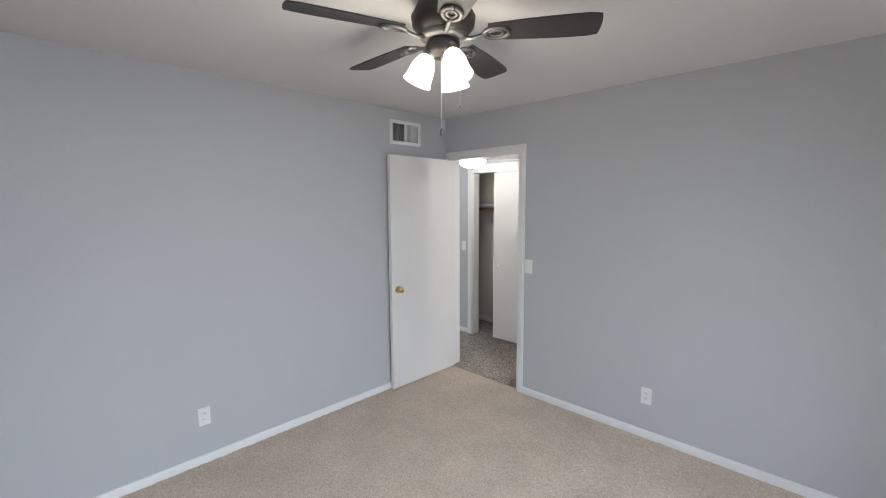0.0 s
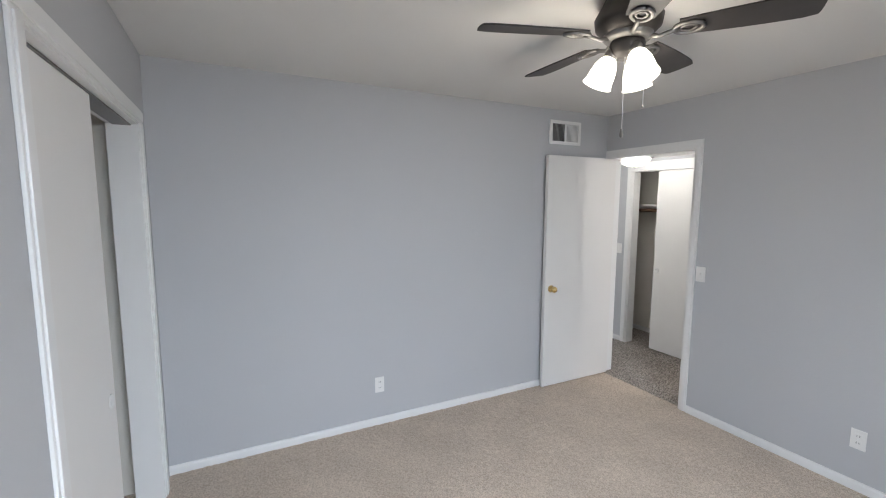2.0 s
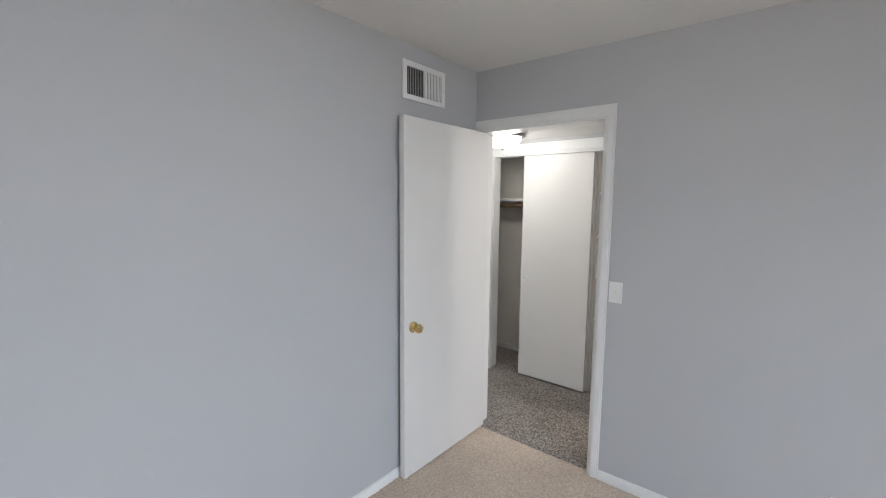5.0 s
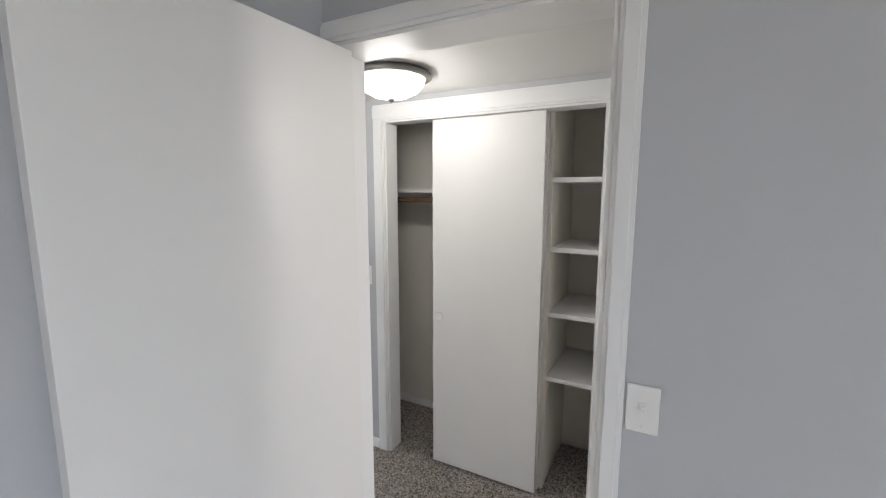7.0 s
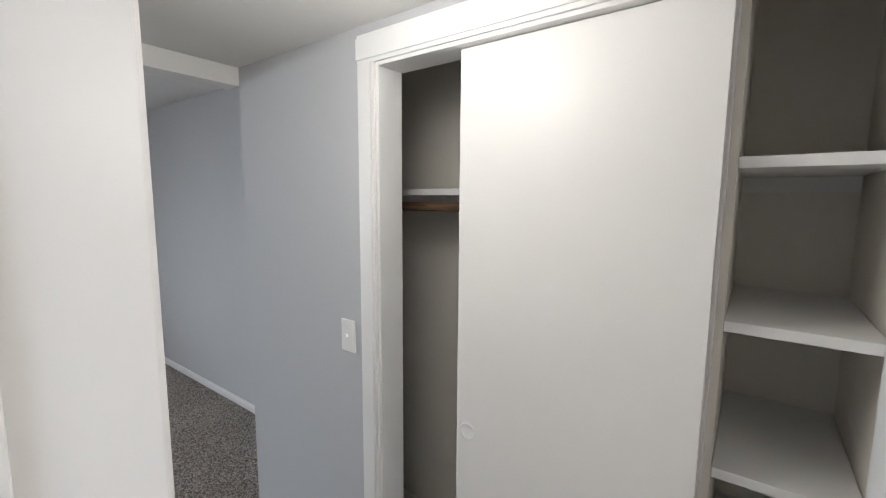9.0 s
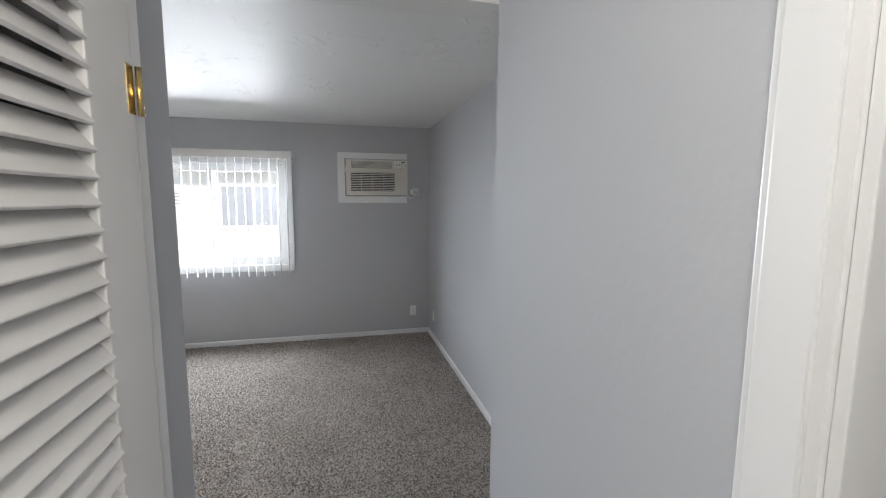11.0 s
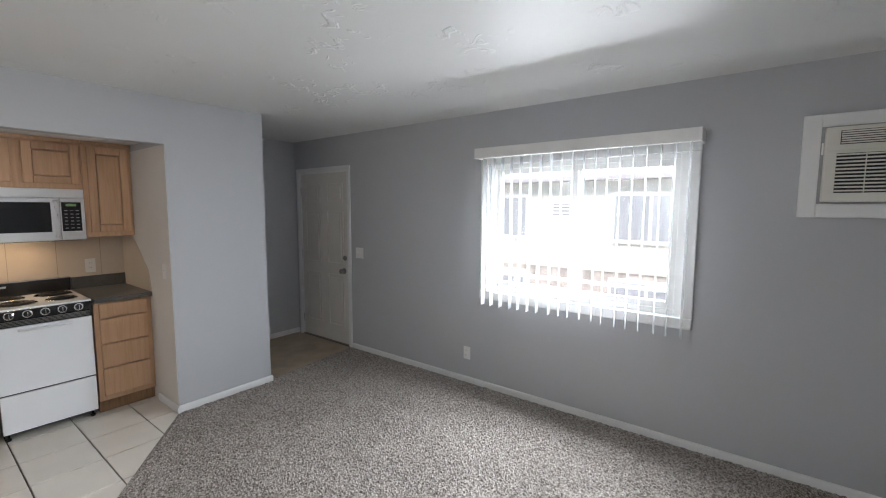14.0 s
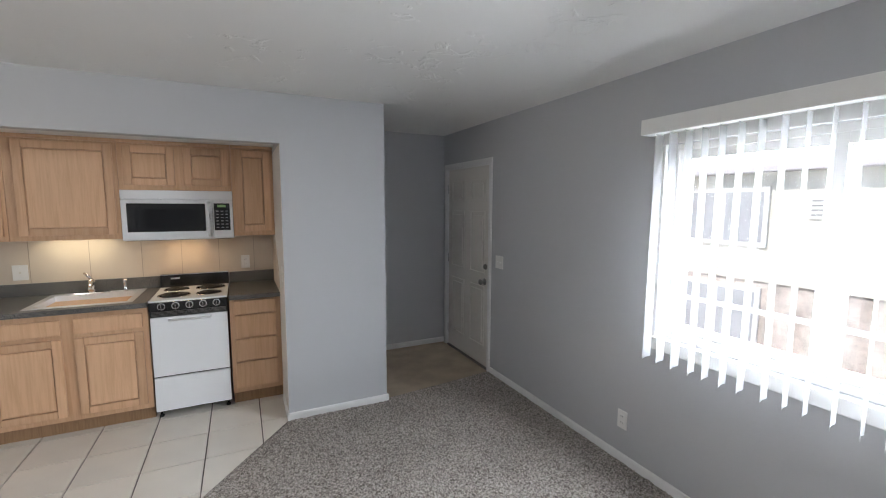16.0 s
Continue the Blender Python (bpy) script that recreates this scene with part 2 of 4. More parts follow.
# Fascia and brick colours are paled to stand in for outdoor glare and haze.
FASCIA = plain("glare_paled_fascia", (0.60, 0.57, 0.60), 0.7)
BRICKS = material("glare_paled_brick", (0.56, 0.49, 0.45), 0.85, 0.2, 30, 4.0, 0.3, 60)
ASPHALT = material("grey_concrete", (0.30, 0.29, 0.27), 0.9, 0.1, 40, 0.6)
VANITY_TOP = plain("white_cultured_marble", (0.82, 0.81, 0.78), 0.15)
MIRROR = plain("mirror", (0.9, 0.9, 0.9), 0.02, 1.0)
LED = plain("green_display", (0.1, 0.2, 0.08), 0.4, 0, 0.08, (0.6, 0.9, 0.4))
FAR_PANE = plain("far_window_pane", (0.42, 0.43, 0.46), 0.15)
JOINT = plain("brown_joint", (0.40, 0.33, 0.26), 0.6)
GREY_TEXT = plain("grey_print", (0.35, 0.35, 0.35), 0.5)

# ---- mesh helpers ----


def bx(bm, x0, x1, y0, y1, z0, z1, bevel=0.0, m=None):
    """A box, its edges rounded by bevel."""
    x0, x1, y0, y1, z0, z1 = min(x0, x1), max(x0, x1), min(y0, y1), max(y0, y1), min(z0, z1), max(z0, z1)
    vs = [bm.verts.new((x, y, z)) for x in (x0, x1) for y in (y0, y1) for z in (z0, z1)]
    fs = [bm.faces.new([vs[i] for i in f]) for f in ((0, 1, 3, 2), (4, 6, 7, 5), (0, 4, 5, 1), (2, 3, 7, 6), (0, 2, 6, 4), (1, 5, 7, 3))]
    if m is not None:
        for v in vs:
            v.co = m @ v.co
    if bevel:
        es = list({e for f in fs for e in f.edges})
        bmesh.ops.bevel(bm, geom=es, offset=bevel, segments=2, affect="EDGES", profile=0.6)
    return bm


def box(*a, **k):
    return bx(bmesh.new(), *a, **k)


def lathe(profile, m=None, steps=28, bm=None):
    """Turns (radius, height) pairs about z."""
    bm = bm or bmesh.new()
    rings = []
    for r, z in profile:
        ring = []
        for k in range(steps):
            a = 2 * math.pi * k / steps
            v = Vector((r * math.cos(a), r * math.sin(a), z))
            ring.append(bm.verts.new(m @ v if m is not None else v))
        rings.append(ring)
    for a, b in zip(rings, rings[1:]):
        for k in range(steps):
            bm.faces.new((a[k], a[(k + 1) % steps], b[(k + 1) % steps], b[k])).smooth = True
    for ring in (rings[0], rings[-1]):
        if (ring[0].co - ring[steps // 2].co).length > 1e-4:
            bm.faces.new(ring)
    bmesh.ops.remove_doubles(bm, verts=bm.verts, dist=1e-5)
    bmesh.ops.recalc_face_normals(bm, faces=bm.faces)
    return bm


def tube(points, radius, steps=8, bm=None):
    """A round bar along a line of points."""
    bm = bm or bmesh.new()
    pts = [Vector(p) for p in points]
    rings = []
    for i, p in enumerate(pts):
        d = (pts[min(i + 1, len(pts) - 1)] - pts[max(i - 1, 0)]).normalized()
        q = d.to_track_quat("Z", "Y")
        r = radius[i] if isinstance(radius, (list, tuple)) else radius
        rings.append([bm.verts.new(p + q @ Vector((r * math.cos(2 * math.pi * k / steps), r * math.sin(2 * math.pi * k / steps), 0))) for k in range(steps)])
    for a, b in zip(rings, rings[1:]):
        for k in range(steps):
            bm.faces.new((a[k], a[(k + 1) % steps], b[(k + 1) % steps], b[k])).smooth = True
    bm.faces.new(rings[0][::-1])
    bm.faces.new(rings[-1])
    return bm


def prism(points, z0, z1, bm=None):
    """An upright prism on a floor polygon."""
    bm = bm or bmesh.new()
    lo = [bm.verts.new((x, y, z0)) for x, y in points]
    hi = [bm.verts.new((x, y, z1)) for x, y in points]
    bm.faces.new(lo[::-1])
    bm.faces.new(hi)
    n = len(points)
    for k in range(n):
        bm.faces.new((lo[k], lo[(k + 1) % n], hi[(k + 1) % n], hi[k]))
    bmesh.ops.recalc_face_normals(bm, faces=bm.faces)
    return bm


def mesh_of(name, bm, mt):
    me = bpy.data.meshes.new(name)
    bm.to_mesh(me)
    bm.free()
    me.materials.append(mt)
    return me


def part(name, bm, mt, parent, label=""):
    ob = new(name, mesh_of(name, bm, mt))
    ob.parent = parent
    if parent.data is None:
        ob.matrix_parent_inverse = Matrix.Translation(-parent.location)
    return tagged(ob, label)


def thing(name, x, y, z, label, category, group="", kind=""):
    ob = new(name)
    ob.location = (x, y, z)
    ob.empty_display_size = 0.1
    return tagged(ob, label, category, group, kind)


def solid(name, bm, mt, label, category, kind="structure", group=""):
    return tagged(new(name, mesh_of(name, bm, mt)), label, category, group, kind)


def wall(name, axis, p0, p1, a0, a1, z0, z1, holes=(), mt=None, label="grey painted plasterboard wall"):
    """A wall p0 to p1 thick, from a0 to a1 along the other axis, with holes (a0, a1, z0, z1) through it."""
    bm = bmesh.new()

    def put(b0, b1, c0, c1):
        if b1 - b0 > 1e-4 and c1 - c0 > 1e-4:
            if axis == "x":
                bx(bm, p0, p1, b0, b1, c0, c1)
            else:
                bx(bm, b0, b1, p0, p1, c0, c1)
    at = a0
    for h0, h1, k0, k1 in sorted(holes):
        put(at, h0, z0, z1)
        put(h0, h1, z0, k0)
        put(h0, h1, k1, z1)
        at = h1
    put(at, a1, z0, z1)
    return solid(name, bm, mt or PAINT, label, "wall")


# ---- shell ----
BED_H, HALL_H, LIV_H, KIT_H = 2.42, 2.11, 2.34, 2.005
TOP = 2.6
CAB_TOP = 2.055
wall("wall_bedroom_west", "x", -0.12, 0.0, -3.66, 0.0, 0, TOP)
wall("wall_bedroom_north", "y", 0.0, 0.155, -1.45, 4.12, 0, TOP, [(0.02, 0.848, 0, 2.045), (-1.182, -0.56, 0, 2.02)])
wall("wall_bedroom_south", "y", -3.66, -3.53, 0.0, 4.12, 0, TOP, [(0.215, 1.58, 0, 2.03)])
wall("wall_bedroom_east", "x", 4.0, 4.12, -3.53, 0.0, 0, TOP, [(-3.15, -1.65, 0.85, 2.05)])
wall("wall_hall_closet", "y", 0.96, 1.06, -1.268, 0.87, 0, TOP, [(-0.472, 0.71, 0, 1.992)])
wall("wall_closet_end", "x", -1.268, -1.168, 1.06, 1.56, 0, TOP)
wall("wall_hall_east", "x", 0.87, 0.963, 0.155, 1.06, 0, TOP, [(0.205, 0.735, 0, 2.03)])
wall("wall_living_north", "y", 1.56, 1.68, -5.08, 2.5, 0, TOP)
wall("wall_living_west", "x", -5.08, -4.96, -4.30, 1.56, 0, TOP, [(-1.42, 0.02, 0.86, 1.91), (-4.085, -3.21, 0, 1.965)])
wall("wall_kitchen_partition", "y", -4.05, -3.028, -3.895, -3.147, 0, TOP)
wall("wall_kitchen_south", "y", -4.30, -4.177, -4.96, -3.895, 0, TOP)
wall("wall_kitchen_back", "y", -4.17, -4.05, -3.895, -0.12, 0, TOP)
wall("wall_linen_west", "x", -1.45, -1.35, -0.6, 0.0, 0, TOP)
wall("wall_linen_south", "y", -0.7, -0.6, -1.45, -0.12, 0, TOP)
wall("wall_bedroom_closet_back", "y", -4.3, -4.2, 0.0, 4.12, 0, TOP, mt=CLOSET_PAINT)
wall("wall_bedroom_closet_end", "x", -0.0, 0.1, -4.2, -3.66, 0, TOP, mt=CLOSET_PAINT)
wall("wall_bedroom_closet_far_end", "x", 1.7, 1.8, -4.2, -3.66, 0, TOP, mt=CLOSET_PAINT)
wall("wall_bath_east", "x", 2.38, 2.5, 0.155, 1.56, 0, TOP)
solid("kitchen_soffit", box(-3.147, -0.12, -3.12, -3.028, KIT_H, TOP), PAINT, "grey painted dropped soffit over the kitchenette", "soffit")
solid("ceiling_kitchen", box(-3.147, -0.12, -4.05, -3.12, CAB_TOP, CAB_TOP + 0.1), CEILING, "white painted kitchenette ceiling", "ceiling")
solid("hall_soffit", prism([(-1.368, 0.155), (-1.268, 0.155), (-1.268, 0.96), (-1.368, 0.96)], 2.036, TOP), CEILING, "white painted header over the hall mouth", "soffit")
solid("ceiling_bedroom", box(-0.0, 4.0, -3.53, 0.0, BED_H, BED_H + 0.1), CEILING, "white painted bedroom ceiling", "ceiling")
solid("ceiling_hall", prism([(-1.268, 0.155), (0.93, 0.155), (0.93, 0.96), (-1.268, 0.96)], HALL_H, HALL_H + 0.08), CEILING, "white painted low hall ceiling", "ceiling")
solid("ceiling_living", prism([(-4.96, -4.177), (-3.895, -4.177), (-3.895, -3.028), (-0.12, -3.028), (-0.12, -0.7), (-1.45, -0.7), (-1.45, 0.155), (-1.368, 0.155), (-1.368, 0.96), (-1.268, 0.96), (-1.268, 1.56), (-4.96, 1.56)], LIV_H, LIV_H + 0.08), SKIP_CEILING, "white skip-trowel textured living room ceiling", "ceiling")
solid("ceiling_closets", box(-1.168, 0.93, 1.06, 1.56, 2.3, 2.4), CLOSET_PAINT, "taupe closet ceiling", "ceiling")
solid("ceiling_bedroom_closet", box(0.1, 1.7, -4.2, -3.66, 2.3, 2.4), CLOSET_PAINT, "taupe closet ceiling", "ceiling")
solid("ceiling_linen", box(-1.31, -0.12, -0.6, 0.0, 2.2, 2.3), CLOSET_PAINT, "taupe closet ceiling", "ceiling")
solid("ceiling_bath", box(1.03, 2.38, 0.155, 1.56, 2.2, 2.3), CEILING, "white painted bathroom ceiling", "ceiling")
solid("roof", box(-5.3, 4.4, -4.5, 1.9, TOP, TOP + 0.15), ASPHALT, "flat grey roof deck", "roof")
solid("closet_lining", box(-1.168, 0.93, 1.545, 1.556, 0, 2.3), CLOSET_PAINT, "taupe painted closet back wall", "wall")
solid("closet_side_lining", box(0.712, 0.93, 1.065, 1.545, 0, 2.3), CLOSET_PAINT, "taupe painted closet side wall", "wall")

# floors
solid("floor_bedroom", box(0.0, 4.0, -3.53, 0.03, -0.1, 0.0), TAN_CARPET, "worn tan cut-pile bedroom carpet", "carpet")
solid("floor_bedroom_closet", box(0.1, 1.7, -4.2, -3.53, -0.1, -0.003), TAN_CARPET, "tan carpet in the closet", "carpet")
solid("floor_hall", prism([(-1.40, 0.03), (0.93, 0.03), (0.93, 1.545), (-1.40, 1.545)], -0.1, 0.0), GREY_CARPET, "grey-brown flecked shag carpet in the hall", "carpet")
solid("floor_living", prism([(-4.96, 1.56), (-4.96, -3.19), (-3.895, -3.06), (-3.147, -3.03), (-2.557, -2.26), (-1.45, -0.80), (-1.40, -0.74), (-1.40, 1.56)], -0.1, 0.0), GREY_CARPET, "grey-brown flecked shag living room carpet", "carpet")
solid("floor_entry", prism([(-4.96, -3.19), (-4.96, -4.177), (-3.895, -4.177), (-3.895, -3.06)], -0.1, -0.004), VINYL, "worn tan sheet vinyl at the front door", "floor")
solid("floor_linen", box(-1.31, -0.12, -0.6, 0.03, -0.1, -0.004), VINYL, "plain floor in the linen cupboard", "floor")
solid("floor_bath", box(0.93, 2.38, 0.155, 1.56, -0.1, -0.004), VINYL, "tan vinyl bathroom floor", "floor")
kitchen_floor = solid("floor_kitchen", prism([(-3.147, -4.05), (-0.12, -4.05), (-0.12, -0.8), (-1.45, -0.80), (-2.557, -2.26), (-3.147, -3.03)], -0.1, -0.012), GROUT, "cream ceramic kitchen floor tiles with dark grout", "tile floor")


# ---- trim ----
def skirting(name, x0, y0, x1, y1, nx, ny):
    """Low baseboard along a wall; (nx, ny) points into the room."""
    d = Vector((x1 - x0, y1 - y0, 0))
    n = Vector((nx, ny, 0))
    prof = [(0.0, 0.0), (0.013, 0.0), (0.013, 0.040), (0.009, 0.052), (0.0, 0.056)]
    bm = bmesh.new()
    ends = []
    for base in (Vector((x0, y0, 0)), Vector((x0, y0, 0)) + d):
        ends.append([bm.verts.new(base + n * (p + 0.0005) + Vector((0, 0, z))) for p, z in prof])
    for k in range(len(prof)):
        j = (k + 1) % len(prof)
        bm.faces.new((ends[0][k], ends[0][j], ends[1][j], ends[1][k]))
    bm.faces.new(ends[0])
    bm.faces.new(ends[1][::-1])
    bmesh.ops.recalc_face_normals(bm, faces=bm.faces)
    solid(name, bm, WHITE, "white painted wooden baseboard", "baseboard")


skirting("baseboard", 0, -3.53, 0, 0, 1, 0)
skirting("baseboard", 0.904, 0, 4.0, 0, 0, -1)
skirting("baseboard", 1.651, -3.53, 4.0, -3.53, 0, 1)
skirting("baseboard", 4.0, -3.53, 4.0, 0, -1, 0)
skirting("baseboard", -1.255, 0.96, -0.549, 0.96, 0, -1)
skirting("baseboard", -1.268, 0.96, -1.268, 1.56, -1, 0)
skirting("baseboard", -4.96, 1.56, -1.28, 1.56, 0, -1)
skirting("baseboard", -4.96, -3.15, -4.96, 1.547, 1, 0)
skirting("baseboard", -3.908, -3.028, -3.147, -3.028, 0, 1)
skirting("baseboard", -3.895, -4.177, -3.895, -3.028, -1, 0)
skirting("baseboard", -3.147, -3.40, -3.147, -3.015, 1, 0)
skirting("baseboard", -4.96, -4.177, -3.895, -4.177, 0, 1)
skirting("baseboard", -1.45, -0.7, -1.45, 0.155, -1, 0)
skirting("baseboard", -1.168, 1.545, 0.44, 1.545, 0, -1)


def casing(name, axis, face, out, a0, a1, top, width=0.068, depth=0.016, label="white painted door casing", first=None, last=None, head=None):
    """Moulded trim round an opening a0 to a1 on a wall face, proud towards out (+1 or -1)."""
    root = thing(name, a0 if axis == "y" else face, face if axis == "y" else a0, 0, label, "door casing", kind="structure")

    def piece(b0, b1, z0, z1):
        bm = bmesh.new()
        for i, (e, dd) in enumerate(((0.0, depth * 0.6), (0.012, depth))):
            c0, c1, d0, d1 = b0 + (min(e, (b1 - b0) * 0.2) if b1 - b0 < 0.2 else 0), b1 - (min(e, (b1 - b0) * 0.2) if b1 - b0 < 0.2 else 0), z0 + (e if z1 - z0 < 0.2 else 0), z1 - (e if z1 - z0 < 0.2 else 0)
            lo = face + out * (0.0006 if i == 0 else depth * 0.6)
            hi = face + out * dd
            if axis == "y":
                bx(bm, c0, c1, lo, hi, d0, d1, 0.0025)
            else:
                bx(bm, lo, hi, c0, c1, d0, d1, 0.0025)
        return bm
    first, last, head = first or width, last or width, head or width
    part("side_trim", piece(a0 - first, a0, 0, top), WHITE, root)
    part("side_trim", piece(a1, a1 + last, 0, top), WHITE, root)
    part("head_trim", piece(a0 - first, a1 + last, top, top + head), WHITE, root)
    return root


def jamb(name, axis, p0, p1, a0, a1, top, t=0.012):
    """Boards lining an opening."""
    root = thing(name, a0 if axis == "y" else p0, p0 if axis == "y" else a0, 0, "white painted door jamb", "door jamb", kind="structure")
    for b0, b1, z0, z1 in ((a0, a0 + t, 0, top), (a1 - t, a1, 0, top), (a0 + t, a1 - t, top - t, top)):
        part("jamb_board", box(b0, b1, p0, p1, z0, z1, bevel=0.002) if axis == "y" else box(p0, p1, b0, b1, z0, z1, bevel=0.002), WHITE, root)
    return root


casing("door_casing", "y", 0.0, -1, 0.02, 0.848, 2.045, width=0.054, first=0.018, head=0.062)
casing("door_casing", "y", 0.155, 1, 0.02, 0.848, 2.045, width=0.055, last=0.020)
jamb("door_jamb", "y", -0.003, 0.158, 0.02, 0.848, 2.045)
casing("closet_casing", "y", 0.96, -1, -0.472, 0.71, 1.992, width=0.075, head=0.088, label="white painted sliding closet casing")
jamb("closet_jamb", "y", 0.957, 1.063, -0.472, 0.71, 1.992)
casing("closet_casing", "y", -3.53, 1, 0.215, 1.58, 2.03, width=0.07, label="white painted bedroom closet casing")
jamb("closet_jamb", "y", -3.66, -3.527, 0.215, 1.58, 2.03)
casing("linen_casing", "y", 0.155, 1, -1.182, -0.56, 2.02, width=0.07, depth=0.026)
casing("bath_casing", "x", 0.87, -1, 0.205, 0.735, 2.03, width=0.062, first=0.04)
jamb("bath_jamb", "x", 0.867, 0.966, 0.205, 0.735, 2.03)
casing("front_door_casing", "x", -4.96, 1, -4.085, -3.21, 1.965, width=0.05)
jamb("front_door_jamb", "x", -5.08, -4.957, -4.085, -3.21, 1.965)


# ---- doors ----
def knob(parent, x, y, z, nx, ny, mt, r=0.027):
    n = Vector((nx, ny, 0))
    m = Matrix.Translation((x, y, z)) @ n.to_track_quat("Z", "Y").to_matrix().to_4x4()
    part("door_knob", lathe([(0.001, 0), (r * 1.15, 0.0), (r * 1.15, 0.006), (r * 0.5, 0.012), (r * 0.42, 0.028), (r * 0.9, 0.036), (r, 0.048), (r * 0.75, 0.060), (0.001, 0.063)], m), mt, parent, "polished brass door knob" if mt is BRASS else "brushed metal door knob")


def hinge(parent, x, y, z, mt=BRASS):
    bm = lathe([(0.001, -0.045), (0.006, -0.045), (0.006, 0.045), (0.001, 0.045)], Matrix.Translation((x, y, z)), 12)
    part("hinge", bm, mt, parent, "brass butt hinge")


# bedroom door, open against the wall
bed_door = thing("door_1", 0.055, 0.046, 0.01, "white flush bedroom door standing open against the wall", "door")
d0, d1 = Vector((0.0555, 0.046, 0)), Vector((0.0495, -0.742, 0))
ang = math.atan2((d1 - d0).y, (d1 - d0).x)
md = Matrix.Translation((d0.x, d0.y, 0)) @ Matrix.Rotation(ang, 4, "Z")
width = (d1 - d0).length
leaf = part("door_leaf", box(0, width, -0.0175, 0.0175, 0.012, 2.032, bevel=0.002, m=md), DOOR_WHITE, bed_door)
k = md @ Vector((width - 0.065, 0.0185, 0))
n = (md.to_3x3() @ Vector((0, 1, 0)))
knob(bed_door, k.x, k.y, 0.892, n.x, n.y, BRASS)
part("rear_knob", lathe([(0.001, 0), (0.03, 0), (0.03, 0.004), (0.014, 0.008), (0.014, 0.016), (0.026, 0.021), (0.025, 0.028), (0.001, 0.030)], Matrix.Translation((k.x - n.x * 0.037, k.y - n.y * 0.037, 0.892)) @ (-n).to_track_quat("Z", "Y").to_matrix().to_4x4()), BRASS, bed_door, "polished brass door knob")
for z in (0.25, 1.02, 1.80):
    hinge(bed_door, 0.037, 0.052, z)


def slider(name, x0, x1, y0, y1, top, label, pull_x, pull_side):
    root = thing(name, x0, y0, 0.02, label, "sliding door")
    part("panel", box(x0, x1, y0, y1, 0.022, top, bevel=0.002), DOOR_WHITE, root)
    m = Matrix.Translation((pull_x, y0 if pull_side < 0 else y1, 0.905)) @ Vector((0, pull_side, 0)).to_track_quat("Z", "Y").to_matrix().to_4x4()
    part("finger_pull", lathe([(0.001, 0.001), (0.019, 0.001), (0.022, 0.0035), (0.026, 0.003), (0.027, 0.0)], m), WHITE, root, "round white finger pull")


slider("hall_sliding_door", -0.176, 0.434, 0.983, 1.008, 1.978, "plain white hall closet sliding door pushed to the middle", -0.137, -1)
slider("hall_sliding_door", -0.165, 0.440, 1.018, 1.043, 1.978, "plain white hall closet sliding door behind the other", -0.09, -1)
slider("bedroom_sliding_door", 0.92, 1.567, -3.585, -3.56, 2.01, "plain white bedroom closet sliding door, half shut", 0.98, 1)
slider("bedroom_sliding_door", 0.94, 1.567, -3.625, -3.60, 2.01, "plain white bedroom closet sliding door behind the other", 1.03, 1)
part("track", box(0.228, 1.567, -3.63, -3.555, 2.011, 2.017), NICKEL, thing("closet_track", 0.85, -3.54, 2.01, "metal sliding door track under the closet head", "door track"))

# front door with six panels
fd = thing("door_2", -4.96, -3.65, 0.01, "closed off-white six-panel front door", "door")
bm = box(-5.01, -4.975, -4.073, -3.222, 0.012, 1.953, bevel=0.002)
part("door_leaf", bm, ENTRY_PAINT, fd)
for yc in (-3.85, -3.445):
    for z0, z1 in ((1.62, 1.83), (0.92, 1.52), (0.2, 0.80)):
        bm = bmesh.new()
        h = 0.14
        bx(bm, -4.975, -4.965, yc - h, yc + h, z0, z0 + 0.014, 0.002)
        bx(bm, -4.975, -4.965, yc - h, yc + h, z1 - 0.014, z1, 0.002)
        bx(bm, -4.975, -4.965, yc - h, yc - h + 0.014, z0 + 0.014, z1 - 0.014, 0.002)
        bx(bm, -4.975, -4.965, yc + h - 0.014, yc + h, z0 + 0.014, z1 - 0.014, 0.002)
        bx(bm, -4.975, -4.964, yc - h + 0.04, yc + h - 0.04, z0 + 0.04, z1 - 0.04, 0.003)
        part("raised_panel", bm, ENTRY_PAINT, fd)
knob(fd, -4.974, -3.300, 0.85, 1, 0, NICKEL, 0.028)
part("deadbolt", lathe([(0.001, 0.018), (0.022, 0.016), (0.029, 0.004), (0.029, 0)], Matrix.Translation((-4.974, -3.285, 0.997)) @ Vector((1, 0, 0)).to_track_quat("Z", "Y").to_matrix().to_4x4()), NICKEL, fd, "dark metal deadbolt")
for z in (0.2, 1.0, 1.75):
    part("hinge", lathe([(0.001, -0.05), (0.007, -0.05), (0.007, 0.05), (0.001, 0.05)], Matrix.Translation((-4.968, -4.079, z)), 10), NICKEL, fd, "dark butt hinge")
solid("threshold", box(-5.02, -4.955, -4.073, -3.222, -0.01, 0.011, bevel=0.004), NICKEL, "dark metal door threshold", "threshold")

